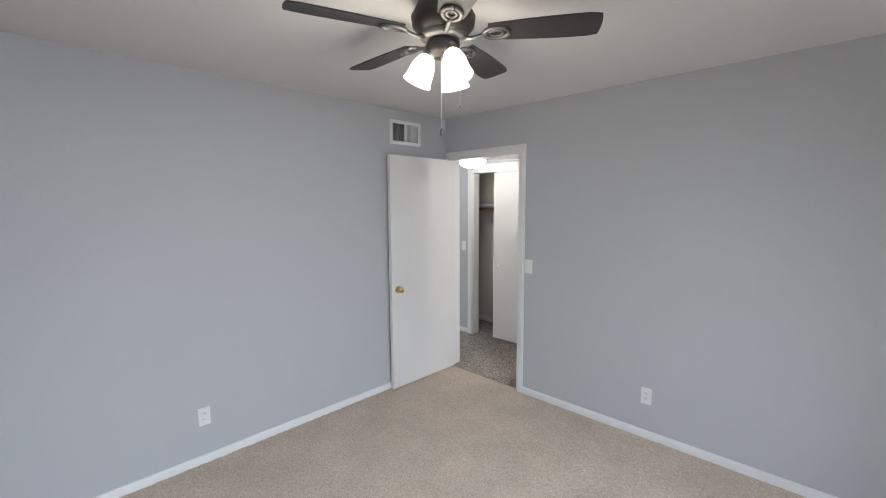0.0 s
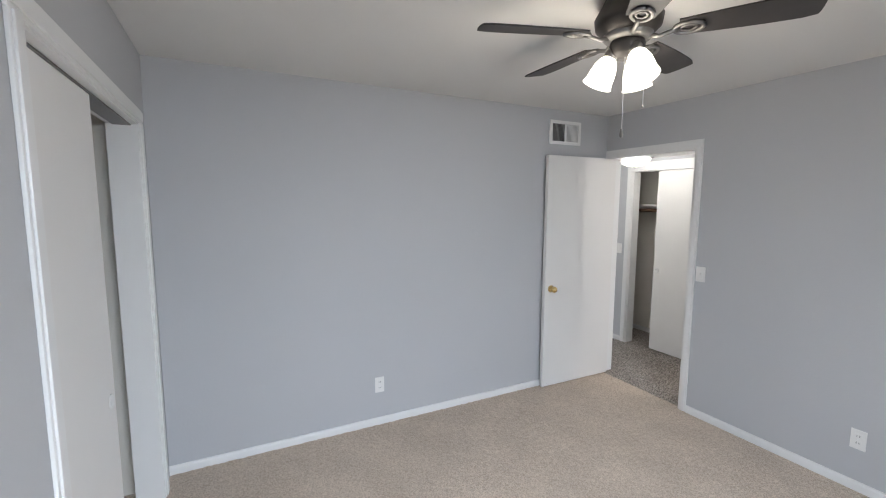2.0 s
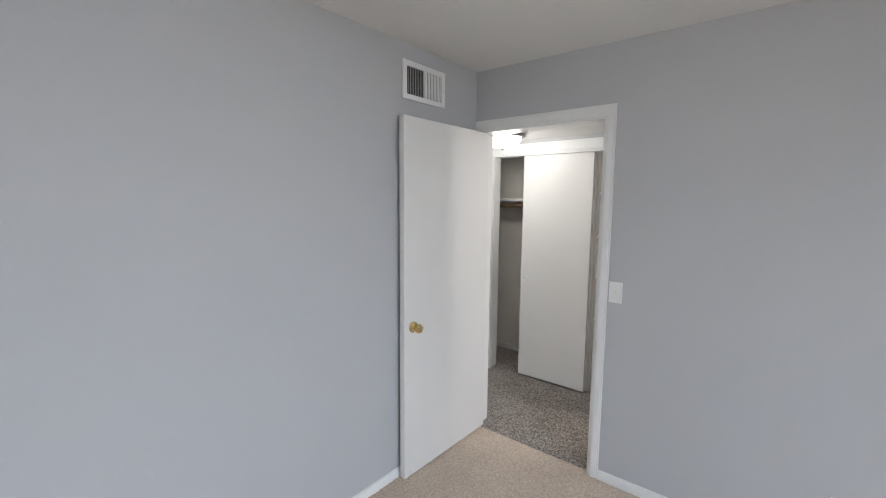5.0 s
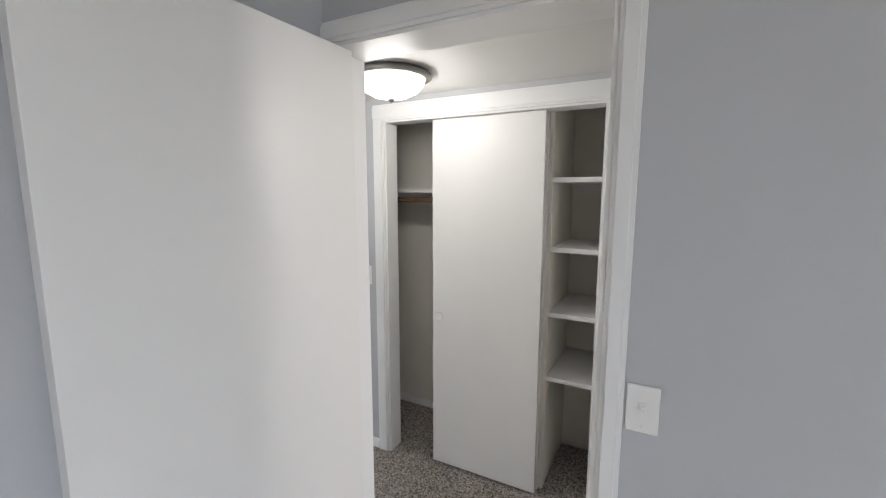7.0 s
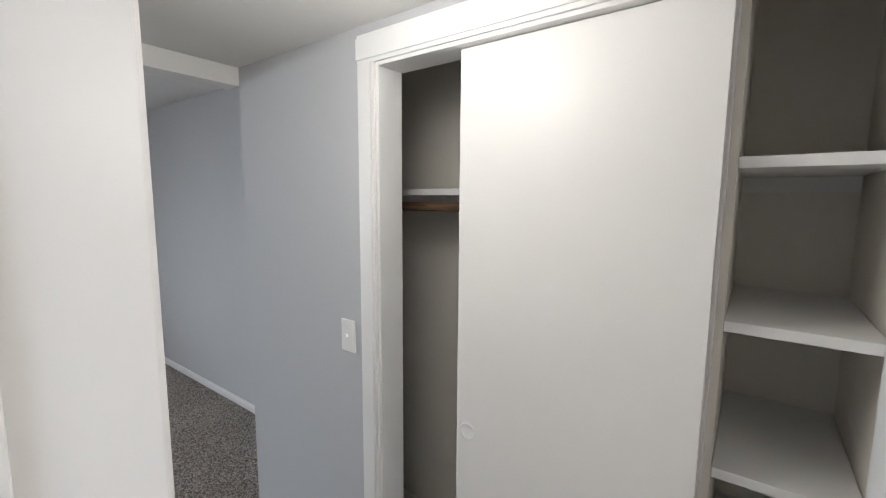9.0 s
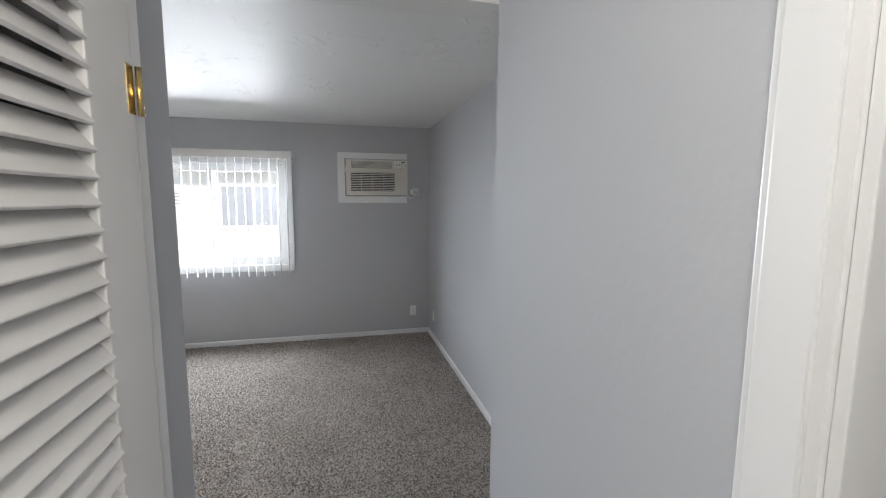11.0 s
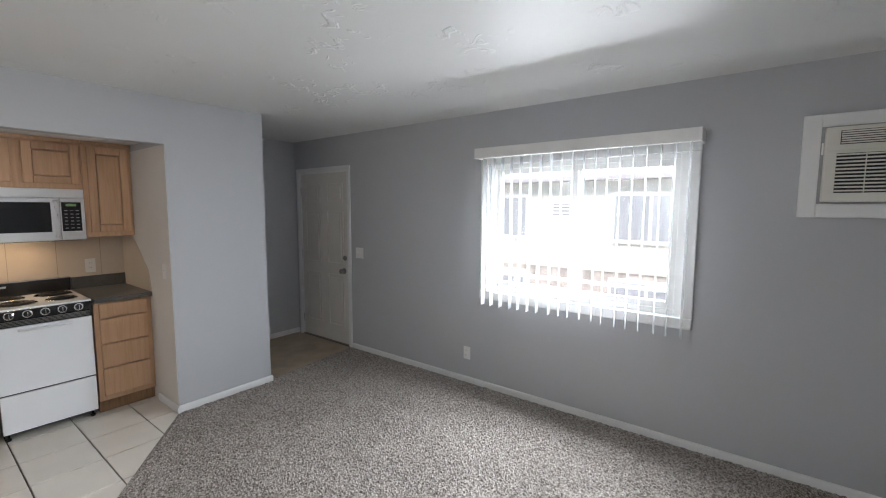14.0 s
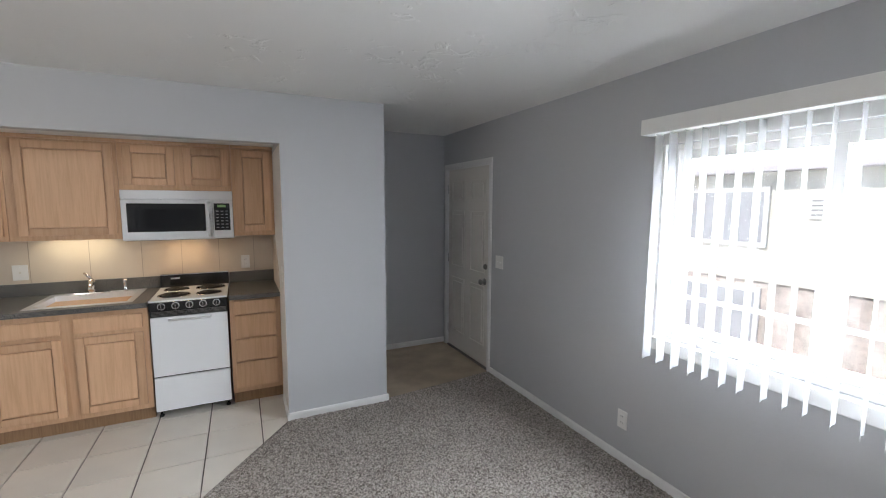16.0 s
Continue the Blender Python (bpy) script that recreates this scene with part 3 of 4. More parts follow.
# louvred linen door
lv = thing("louvred_door", -1.168, 0.16, 0.01, "white louvred linen cupboard door with brass hinges", "door")
for x0, x1 in ((-1.168, -1.015), (-0.645, -0.575)):
    part("stile", box(x0, x1, 0.160, 0.192, 0.012, 2.0, bevel=0.003), DOOR_WHITE, lv)
for z0, z1 in ((0.012, 0.16), (0.96, 1.04), (1.90, 2.0)):
    part("rail", box(-1.015, -0.645, 0.160, 0.192, z0, z1, bevel=0.003), DOOR_WHITE, lv)
slat = mesh_of("slat", box(-0.189, 0.189, -0.004, 0.004, -0.028, 0.028, bevel=0.0025), DOOR_WHITE)
for lo, hi in ((0.175, 0.955), (1.055, 1.895)):
    z = lo
    while z < hi:
        ob = new("slat", slat)
        ob.parent = lv
        ob.matrix_parent_inverse = Matrix.Translation(-lv.location)
        ob.matrix_basis = Matrix.Translation((-0.83, 0.177, z)) @ Matrix.Rotation(radians(38), 4, "X")
        z += 0.0425
for z in (0.22, 1.757):
    hinge(lv, -1.175, 0.200, z)
    part("hinge_leaf", box(-1.168, -1.142, 0.192, 0.1935, z - 0.045, z + 0.045), BRASS, lv, "brass hinge leaf")

# ---- bedroom things ----
def plate(name, x, y, z, nx, ny, label, kind="outlet", w=0.070, h=0.115):
    """A wall plate at a wall face, facing (nx, ny)."""
    root = thing(name, x, y, z - h / 2, label, "switch" if "switch" in name else "outlet", "wall plates")
    n = Vector((nx, ny, 0))
    m = Matrix.Translation((x, y, z)) @ Matrix(((-ny, nx, 0, 0), (nx, ny, 0, 0), (0, 0, 1, 0), (0, 0, 0, 1)))
    part("cover_plate", box(-w / 2, w / 2, 0.0, 0.006, -h / 2, h / 2, bevel=0.003, m=m), PLASTIC, root)
    gangs = 2 if w > 0.1 else 1
    for g in range(gangs):
        c = 0 if gangs == 1 else (-0.023 + 0.046 * g)
        if kind == "outlet":
            for dz in (-0.020, 0.020):
                sock = part("socket", box(c - 0.016, c + 0.016, 0.006, 0.0085, dz - 0.014, dz + 0.014, bevel=0.002, m=m), PLASTIC, root)
                for dx in (-0.006, 0.006):
                    part("slot", box(c + dx - 0.0012, c + dx + 0.0012, 0.0085, 0.0092, dz - 0.003, dz + 0.006, m=m), SLOT, sock)
        elif kind == "switch":
            part("switch_frame", box(c - 0.009, c + 0.009, 0.006, 0.0075, -0.017, 0.017, bevel=0.001, m=m), PLASTIC, root)
            part("toggle", box(c - 0.004, c + 0.004, 0.0075, 0.018, -0.002, 0.010, bevel=0.0015, m=m), PLASTIC, root)
        else:
            part("jack", box(c - 0.006, c + 0.006, 0.006, 0.010, -0.006, 0.006, bevel=0.001, m=m), BEIGE_PLASTIC, root)
    for dz in ((-0.042, 0.042) if kind != "outlet" else (0.0,)):
        part("screw", lathe([(0.003, 0.006), (0.0025, 0.0072), (0.001, 0.0073)], m @ Matrix.Translation((0, 0, dz)) @ Matrix.Rotation(radians(-90), 4, "X"), 8), STEEL, root)
    return root


plate("wall_outlet", 0.0, -2.213, 0.305, 1, 0, "white duplex outlet low on the grey bedroom wall")
plate("wall_outlet", 1.905, 0.0, 0.30, 0, -1, "white duplex outlet low on the grey bedroom wall")
plate("light_switch", 0.943, 0.0, 1.105, 0, -1, "white toggle switch beside the bedroom door", "switch")

VENT_AT = Matrix.Translation((0, -0.014, -0.022))
vent = thing("air_vent", 0.0, -0.50, 2.15, "white steel air register high on the wall", "air vent")
bm = bmesh.new()
for y0, y1, z0, z1 in ((-0.675, -0.648, 2.155, 2.355), (-0.355, -0.328, 2.155, 2.355), (-0.648, -0.355, 2.155, 2.182), (-0.648, -0.355, 2.328, 2.355)):
    bx(bm, 0.0005, 0.012, y0, y1, z0, z1, 0.002)
bm.transform(VENT_AT)
part("frame", bm, WHITE, vent)
part("backing", box(0.0005, 0.002, -0.648, -0.355, 2.182, 2.328, m=VENT_AT), SLOT, vent, "dark duct behind the fins")
part("mullion", box(0.002, 0.011, -0.506, -0.496, 2.182, 2.328, m=VENT_AT), WHITE, vent)
for i in range(22):
    y = -0.643 + i * 0.0131
    if abs(y + 0.501) > 0.009:
        part("fin", box(-0.0007, 0.0007, -0.003, 0.003, 2.183, 2.327, m=VENT_AT @ Matrix.Translation((0.0065, y, 0)) @ Matrix.Rotation(radians(40 if y < -0.5 else -40), 4, "Z")), WHITE, vent)
part("lever", box(0.012, 0.02, -0.345, -0.337, 2.24, 2.275, bevel=0.002, m=VENT_AT), WHITE, vent)

stop = thing("door_stop", 0.0, -0.80, 0.03, "small metal door stop low on the wall behind the door", "door stop")
part("spring", tube([(0.0135, -0.70, 0.035), (0.06, -0.70, 0.035)], 0.006), STEEL, stop)
part("tip", lathe([(0.001, 0), (0.009, 0), (0.009, 0.012), (0.001, 0.013)], Matrix.Translation((0.06, -0.70, 0.035)) @ Matrix.Rotation(radians(90), 4, "Y"), 12), PLASTIC, stop)

# ceiling fan with three lit shades
FX, FY = 1.648, -1.733
fan = thing("ceiling_fan", FX, FY, BED_H, "dark bronze five-blade ceiling fan with three lit frosted shades", "ceiling fan")
mf = Matrix.Translation((FX, FY, 0.008))
part("canopy", lathe([(0.001, BED_H - 0.0085), (0.085, BED_H - 0.0085), (0.105, BED_H - 0.05), (0.125, BED_H - 0.085), (0.12, BED_H - 0.12), (0.09, BED_H - 0.15), (0.001, BED_H - 0.155)], mf, 36), BRONZE, fan)
part("motor_ring", lathe([(0.001, 2.292), (0.082, 2.292), (0.092, 2.28), (0.092, 2.262), (0.078, 2.25), (0.001, 2.249)], mf, 36), NICKEL, fan, "dark nickel motor ring")
part("switch_housing", lathe([(0.001, 2.249), (0.062, 2.249), (0.066, 2.235), (0.06, 2.205), (0.045, 2.19), (0.001, 2.188)], mf, 32), BRONZE, fan)
for i in range(5):
    a = radians(34.5 + 72 * i)
    mb = mf @ Matrix.Rotation(a, 4, "Z") @ Matrix.Translation((0, 0, 2.272)) @ Matrix.Rotation(radians(-11), 4, "X")
    pts = []
    for s in range(13):
        u = s / 12
        pts.append((0.175 + 0.40 * u, 0.048 + 0.020 * math.sin(u * 1.9)))
    tip = [(0.575 + 0.012 * math.sin(v), 0.067 * math.cos(v)) for v in (0.5, 0.9, 1.25, 1.57)]
    outline = [(x, w) for x, w in pts[:-1]] + tip + [(x, -w) for x, w in tip[::-1][1:]] + [(x, -w) for x, w in pts[:-1][::-1]]
    bm = prism(outline, -0.003, 0.003)
    bm.transform(mb)
    blade = part("blade", bm, BLADE, fan)
    bm = tube([(0.075, 0, -0.012), (0.11, 0.0, -0.022), (0.15, 0, -0.012), (0.175, 0, -0.007)], [0.011, 0.008, 0.008, 0.009], 8)
    for rr, ww in ((0.042, 0.008), (0.022, 0.005)):
        ring = [(0.205 + rr * 1.15 * math.cos(t), rr * 0.8 * math.sin(t), -0.007) for t in [2 * math.pi * q / 18 for q in range(19)]]
        tube(ring, ww, 6, bm)
    bm.transform(mb)
    part("bracket", bm, NICKEL, fan, "dark nickel scrolled blade bracket")
for i in range(3):
    a = radians(-15 + 120 * i)
    ms = mf @ Matrix.Rotation(a, 4, "Z") @ Matrix.Translation((0.052, 0, 2.212)) @ Matrix.Rotation(radians(-24), 4, "Y") @ Matrix.Scale(0.92, 4)
    part("socket_cup", lathe([(0.001, 0.012), (0.022, 0.012), (0.028, -0.006), (0.026, -0.028), (0.001, -0.028)], ms, 20), NICKEL, fan)
    sh = lathe([(0.024, -0.022), (0.036, -0.036), (0.048, -0.065), (0.053, -0.095), (0.056, -0.125), (0.063, -0.142), (0.060, -0.142), (0.052, -0.125), (0.049, -0.095), (0.044, -0.065), (0.032, -0.036), (0.020, -0.024)], ms, 28)
    ob = part("glass_shade", sh, SHADE, fan, "lit frosted bell glass shade")
    ob.visible_shadow = False
for dx, dy, z1, z2 in ((0.018, -0.03, 2.19, 1.925), (0.06, 0.03, 2.19, 2.01)):
    bm = tube([(FX + dx, FY + dy, z1), (FX + dx, FY + dy, z2)], 0.0016, 6)
    part("pull_chain", bm, STEEL, fan, "beaded metal pull chain")
    part("chain_fob", lathe([(0.001, z2), (0.004, z2 - 0.004), (0.008, z2 - 0.024), (0.005, z2 - 0.034), (0.001, z2 - 0.036)] if z2 < 2 else [(0.001, z2), (0.004, z2 - 0.004), (0.001, z2 - 0.010)], Matrix.Translation((FX + dx, FY + dy, 0)), 12), NICKEL, fan)

# bedroom window behind the walker
bw = thing("window_1", 4.09, -2.4, 0.85, "white framed bedroom window", "window", kind="structure")
for y0, y1, z0, z1 in ((-3.15, -3.10, 0.85, 2.05), (-1.70, -1.65, 0.85, 2.05), (-3.10, -1.70, 0.85, 0.90), (-3.10, -1.70, 2.0, 2.05), (-2.42, -2.38, 0.90, 2.0)):
    part("window_frame", box(4.07, 4.11, y0, y1, z0, z1, bevel=0.003), WHITE, bw)

# ---- hall things ----
HX, HY = -0.125, 0.535
hl = thing("ceiling_light", HX, HY, HALL_H, "lit opal dome ceiling light with dark nickel rim", "ceiling light")
mh = Matrix.Translation((HX, HY, 0))
part("rim", lathe([(0.001, HALL_H - 0.0005), (0.150, HALL_H - 0.0005), (0.172, HALL_H - 0.012), (0.176, HALL_H - 0.026), (0.160, HALL_H - 0.034), (0.150, HALL_H - 0.030), (0.001, HALL_H - 0.028)], mh, 44), NICKEL, hl, "dark nickel rim")
part("dome", lathe([(0.148, HALL_H - 0.031), (0.140, HALL_H - 0.055), (0.115, HALL_H - 0.082), (0.075, HALL_H - 0.102), (0.03, HALL_H - 0.111), (0.001, HALL_H - 0.112)], mh, 44), SHADE, hl, "lit opal glass dome").visible_shadow = False
part("finial", lathe([(0.001, HALL_H - 0.110), (0.014, HALL_H - 0.112), (0.013, HALL_H - 0.119), (0.006, HALL_H - 0.124), (0.001, HALL_H - 0.130)], mh, 16), NICKEL, hl)
copy_thing(hl, pose(-0.9, -1.1, LIV_H))
plate("light_switch", -0.618, 0.96, 1.103, 0, -1, "white toggle switch beside the hall closet", "switch")


def board_shelf(x0, x1, y0, y1, z, label):
    root = thing("closet_shelf", (x0 + x1) / 2, (y0 + y1) / 2, z - 0.02, label, "shelf", "closet shelves")
    part("board", box(x0, x1, y0, y1, z - 0.024, z, bevel=0.002), WHITE, root)
    part("cleat", box(x0, x1, y1 - 0.018, y1, z - 0.065, z - 0.024), WHITE, root)


board_shelf(-1.168, 0.405, 1.25, 1.545, 1.617, "white painted hanging shelf in the hall closet")
for z in (1.670, 1.325, 0.990, 0.645):
    board_shelf(0.456, 0.709, 1.066, 1.545, z, "white painted linen shelf in the hall closet")
solid("closet_divider", box(0.405, 0.455, 1.065, 1.545, 0, 2.3), CLOSET_PAINT, "taupe painted closet divider board", "divider")
rod = thing("closet_rod", -0.4, 1.28, 1.53, "dark stained wooden clothes rod under the shelf", "clothes rod")
part("pole", tube([(-1.166, 1.29, 1.549), (0.404, 1.29, 1.549)], 0.018, 14), ROD, rod)
for x in (-1.160, 0.398):
    part("rod_socket", lathe([(0.001, -0.006), (0.028, -0.006), (0.028, 0.006), (0.001, 0.006)], Matrix.Translation((x, 1.29, 1.549)) @ Matrix.Rotation(radians(90), 4, "Y"), 18), WHITE, rod)

# ---- bathroom seen past the hall door ----
van = thing("bath_vanity", 1.7, 1.3, 0, "oak bathroom vanity with white moulded top", "vanity")
part("body", box(1.17, 2.37, 1.13, 1.555, 0.09, 0.80, bevel=0.003), OAK, van)
part("toe_board", box(1.19, 2.35, 1.17, 1.54, -0.003, 0.09), OAK_DARK, van)
part("top", box(1.15, 2.375, 1.10, 1.557, 0.80, 0.84, bevel=0.006), VANITY_TOP, van, "white moulded vanity top")
part("upstand", box(1.15, 2.375, 1.535, 1.557, 0.84, 0.93, bevel=0.004), VANITY_TOP, van)
for x0, x1 in ((1.19, 1.56), (1.60, 1.96), (2.0, 2.34)):
    part("door", box(x0, x1, 1.115, 1.129, 0.14, 0.77, bevel=0.004), OAK, van)
mir = thing("bath_mirror", 1.75, 1.55, 1.1, "wide wall mirror with a chrome lower channel", "mirror")
part("glass", box(1.24, 2.3, 1.548, 1.556, 1.16, 1.75), MIRROR, mir)
part("channel", box(1.24, 2.3, 1.50, 1.556, 1.085, 1.16, bevel=0.002), BLACK, mir, "black lower rail")
part("channel_edge", box(1.24, 2.3, 1.498, 1.4995, 1.09, 1.098), CHROME, mir)

part("top_rail", box(1.24, 2.3, 1.50, 1.556, 1.75, 1.82, bevel=0.002), BLACK, mir, "black upper rail")
vl = thing("vanity_light", 1.75, 1.55, 1.84, "chrome vanity light bar with round bulbs over the mirror", "wall light")
part("bar", box(1.24, 2.3, 1.525, 1.558, 1.835, 1.925, bevel=0.006), CHROME, vl)
for i in range(6):
    part("bulb", lathe([(0.001, 0), (0.02, 0), (0.024, 0.012), (0.046, 0.04), (0.05, 0.06), (0.036, 0.092), (0.001, 0.105)], Matrix.Translation((1.31 + i * 0.18, 1.525, 1.88)) @ Vector((0, -1, 0)).to_track_quat("Z", "Y").to_matrix().to_4x4(), 20), SHADE, vl, "round opal bulb")
bf = thing("bath_faucet", 1.42, 1.47, 0.84, "chrome bathroom faucet on the vanity top", "faucet")
part("base", box(1.34, 1.50, 1.455, 1.495, 0.84, 0.858, bevel=0.006), CHROME, bf)
part("spout", tube([(1.42, 1.475, 0.858), (1.42, 1.46, 0.91), (1.42, 1.40, 0.925), (1.42, 1.36, 0.90)], [0.016, 0.014, 0.012, 0.011], 12), CHROME, bf)
for x in (1.355, 1.485):
    part("handle", lathe([(0.001, 0.858), (0.02, 0.858), (0.015, 0.875), (0.024, 0.89), (0.02, 0.91), (0.001, 0.914)], Matrix.Translation((x, 1.475, 0)), 16), CHROME, bf)

# ---- living room window ----
win = thing("window_2", -4.96, -0.70, 0.79, "white sliding living room window with wooden trim", "window", kind="structure")
for nm, y0, y1, z0, z1, d in (("side_trim", -1.487, -1.42, 0.86, 1.91, 0.022), ("side_trim", 0.02, 0.089, 0.86, 1.91, 0.022), ("head_trim", -1.487, 0.089, 1.91, 1.975, 0.022), ("window_sill", -1.487, 0.089, 0.79, 0.86, 0.03)):
    part(nm, box(-4.9595, -4.96 + d, y0, y1, z0, z1, bevel=0.005), WHITE, win)
for y0, y1, z0, z1 in ((-1.42, -1.375, 0.86, 1.91), (-0.025, 0.02, 0.86, 1.91), (-1.375, -0.025, 0.86, 0.90), (-1.375, -0.025, 1.875, 1.91)):
    part("window_frame", box(-5.05, -4.985, y0, y1, z0, z1, bevel=0.003), PLASTIC, win)
for y0, y1, x in ((-1.375, -0.665, -5.03), (-0.735, -0.025, -5.005)):
    sash = part("sash", box(x - 0.012, x + 0.012, y0, y0 + 0.05, 0.90, 1.875, bevel=0.002), PLASTIC, win)
    part("sash_stile", box(x - 0.012, x + 0.012, y1 - 0.05, y1, 0.90, 1.875, bevel=0.002), PLASTIC, sash)
    part("sash_rail", box(x - 0.012, x + 0.012, y0 + 0.05, y1 - 0.05, 0.90, 0.945, bevel=0.002), PLASTIC, sash)
    part("sash_rail", box(x - 0.012, x + 0.012, y0 + 0.05, y1 - 0.05, 1.83, 1.875, bevel=0.002), PLASTIC, sash)
    ob = part("pane", box(x - 0.002, x + 0.002, y0 + 0.05, y1 - 0.05, 0.945, 1.83), GLASS, sash, "clear window pane")
    ob.visible_shadow = False

bl = thing("vertical_blind", -4.84, -0.68, 1.95, "sheer white vertical blind with slats turned open and a valance", "blind")
part("valance", box(-4.80, -4.775, -1.45, 0.105, 1.948, 2.026, bevel=0.004), PLASTIC, bl, "white valance board")
part("valance_return", box(-4.938, -4.80, -1.45, -1.44, 1.948, 2.026, bevel=0.002), PLASTIC, bl)
part("valance_return", box(-4.938, -4.80, 0.095, 0.105, 1.948, 2.026, bevel=0.002), PLASTIC, bl)
part("head_rail", box(-4.875, -4.83, -1.43, 0.085, 1.955, 1.985, bevel=0.003), PLASTIC, bl)
bm = bmesh.new()
rows = [(-0.044, 0.004), (-0.022, -0.001), (0.0, -0.003), (0.022, -0.001), (0.044, 0.004)]
lo = [bm.verts.new((a, b, -1.19)) for a, b in rows]
hi = [bm.verts.new((a, b, 0)) for a, b in rows]
for i in range(4):
    bm.faces.new((lo[i], lo[i + 1], hi[i + 1], hi[i])).smooth = True
bmesh.ops.solidify(bm, geom=list(bm.faces), thickness=0.0008)
slat_mesh = mesh_of("blind_slat", bm, BLIND)
rng = random.Random(4)
for i in range(19):
    y = -1.40 + i * (1.44 / 18)
    ob = new("blind_slat", slat_mesh)
    ob.parent = bl
    ob.matrix_parent_inverse = Matrix.Translation(-bl.location)
    ob.matrix_basis = Matrix.Translation((-4.852, y, 1.952)) @ Matrix.Rotation(radians(12 + rng.uniform(-2, 2)), 4, "Z") @ Matrix.Rotation(radians(rng.uniform(-0.4, 0.4)), 4, "X")

# ---- air conditioner ----
ac = thing("air_conditioner", -4.93, 0.93, 1.51, "aged white through-wall air conditioner in a wooden frame", "air conditioner")
bm = bmesh.new()
for y0, y1, z0, z1 in ((0.553, 0.628, 1.512, 2.05), (0.628, 1.301, 1.985, 2.05), (0.628, 1.301, 1.512, 1.585)):
    bx(bm, -4.9595, -4.925, y0, y1, z0, z1, 0.004)
part("surround", bm, WHITE, ac, "white mitred wooden surround")
part("sleeve", box(-4.9595, -4.93, 0.628, 1.29, 1.585, 1.985), GREY_TEXT, ac, "grey metal wall sleeve")
part("body", box(-4.93, -4.885, 0.642, 1.301, 1.595, 1.975, bevel=0.008), BEIGE_PLASTIC, ac)
part("grille_well", box(-4.885, -4.8835, 0.69, 1.158, 1.640, 1.840), SLOT, ac, "dark louvre well")
for i in range(11):
    part("louvre", box(-4.8835, -4.876, 0.69, 1.158, 1.647 + i * 0.0182, 1.655 + i * 0.0182, bevel=0.0015), BEIGE_PLASTIC, ac)
for y in (0.80, 0.92, 1.04):
    part("louvre_post", box(-4.8832, -4.8765, y - 0.002, y + 0.002, 1.64, 1.84), BEIGE_PLASTIC, ac)
part("outlet_well", box(-4.885, -4.8835, 0.70, 1.125, 1.885, 1.955), SLOT, ac)
for i in range(6):
    part("vane", box(-4.8835, -4.878, 0.703, 1.122, 1.889 + i * 0.0112, 1.896 + i * 0.0112, bevel=0.001), BEIGE_PLASTIC, ac)
part("intake_lip", box(-4.885, -4.873, 0.66, 1.18, 1.848, 1.856, bevel=0.002), BEIGE_PLASTIC, ac)
for i in range(16):
    part("rib", box(-4.885, -4.882, 1.172, 1.292, 1.645 + i * 0.0125, 1.650 + i * 0.0125), BEIGE_PLASTIC, ac)
part("control_panel", box(-4.885, -4.882, 1.155, 1.285, 1.895, 1.965, bevel=0.002), PLASTIC, ac)
part("display", box(-4.882, -4.8812, 1.235, 1.275, 1.945, 1.957), SLOT, ac, "black control display")
for dy, dz in ((0.005, 0), (0.035, 0), (0.005, -0.015), (0.035, -0.015), (0.065, -0.004), (0.065, -0.02), (0.095, -0.018), (0.1, -0.004)):
    part("button", box(-4.882, -4.8805, 1.168 + dy, 1.184 + dy, 1.930 + dz, 1.935 + dz), SLOT, ac)
part("badge", box(-4.885, -4.8835, 1.215, 1.245, 1.872, 1.877), GREY_TEXT, ac)
part("latch", box(-4.925, -4.915, 0.632, 0.640, 1.84, 1.90, bevel=0.002), PLASTIC, ac)
part("power_cord", tube([(-4.90, 1.29, 1.60), (-4.92, 1.34, 1.565), (-4.93, 1.385, 1.585), (-4.925, 1.41, 1.64), (-4.93, 1.375, 1.68), (-4.935, 1.35, 1.64), (-4.93, 1.39, 1.60), (-4.935, 1.43, 1.60), (-4.93, 1.43, 1.66), (-4.935, 1.40, 1.67)], 0.008, 8), PLASTIC, ac, "white coiled power cord")
part("plug", box(-4.955, -4.915, 1.34, 1.375, 1.605, 1.66, bevel=0.005), PLASTIC, ac, "white power plug")

plate("wall_outlet", -4.96, -1.626, 0.272, 1, 0, "white duplex outlet under the window on the grey wall")
plate("wall_jack", -4.96, 1.369, 0.272, 1, 0, "white cable jack plate low on the grey wall", "jack")
plate("wall_outlet", -4.70, 1.56, 0.26, 0, -1, "white duplex outlet low on the long grey wall")
plate("light_switch", -4.96, -3.027, 1.073, 1, 0, "white double toggle switch beside the front door", "switch", w=0.118)
plate("light_switch", -3.147, -3.15, 1.075, 1, 0, "white toggle switch at the kitchen opening", "switch")

# ---- kitchenette ----
KF, KB = -3.449, -4.05


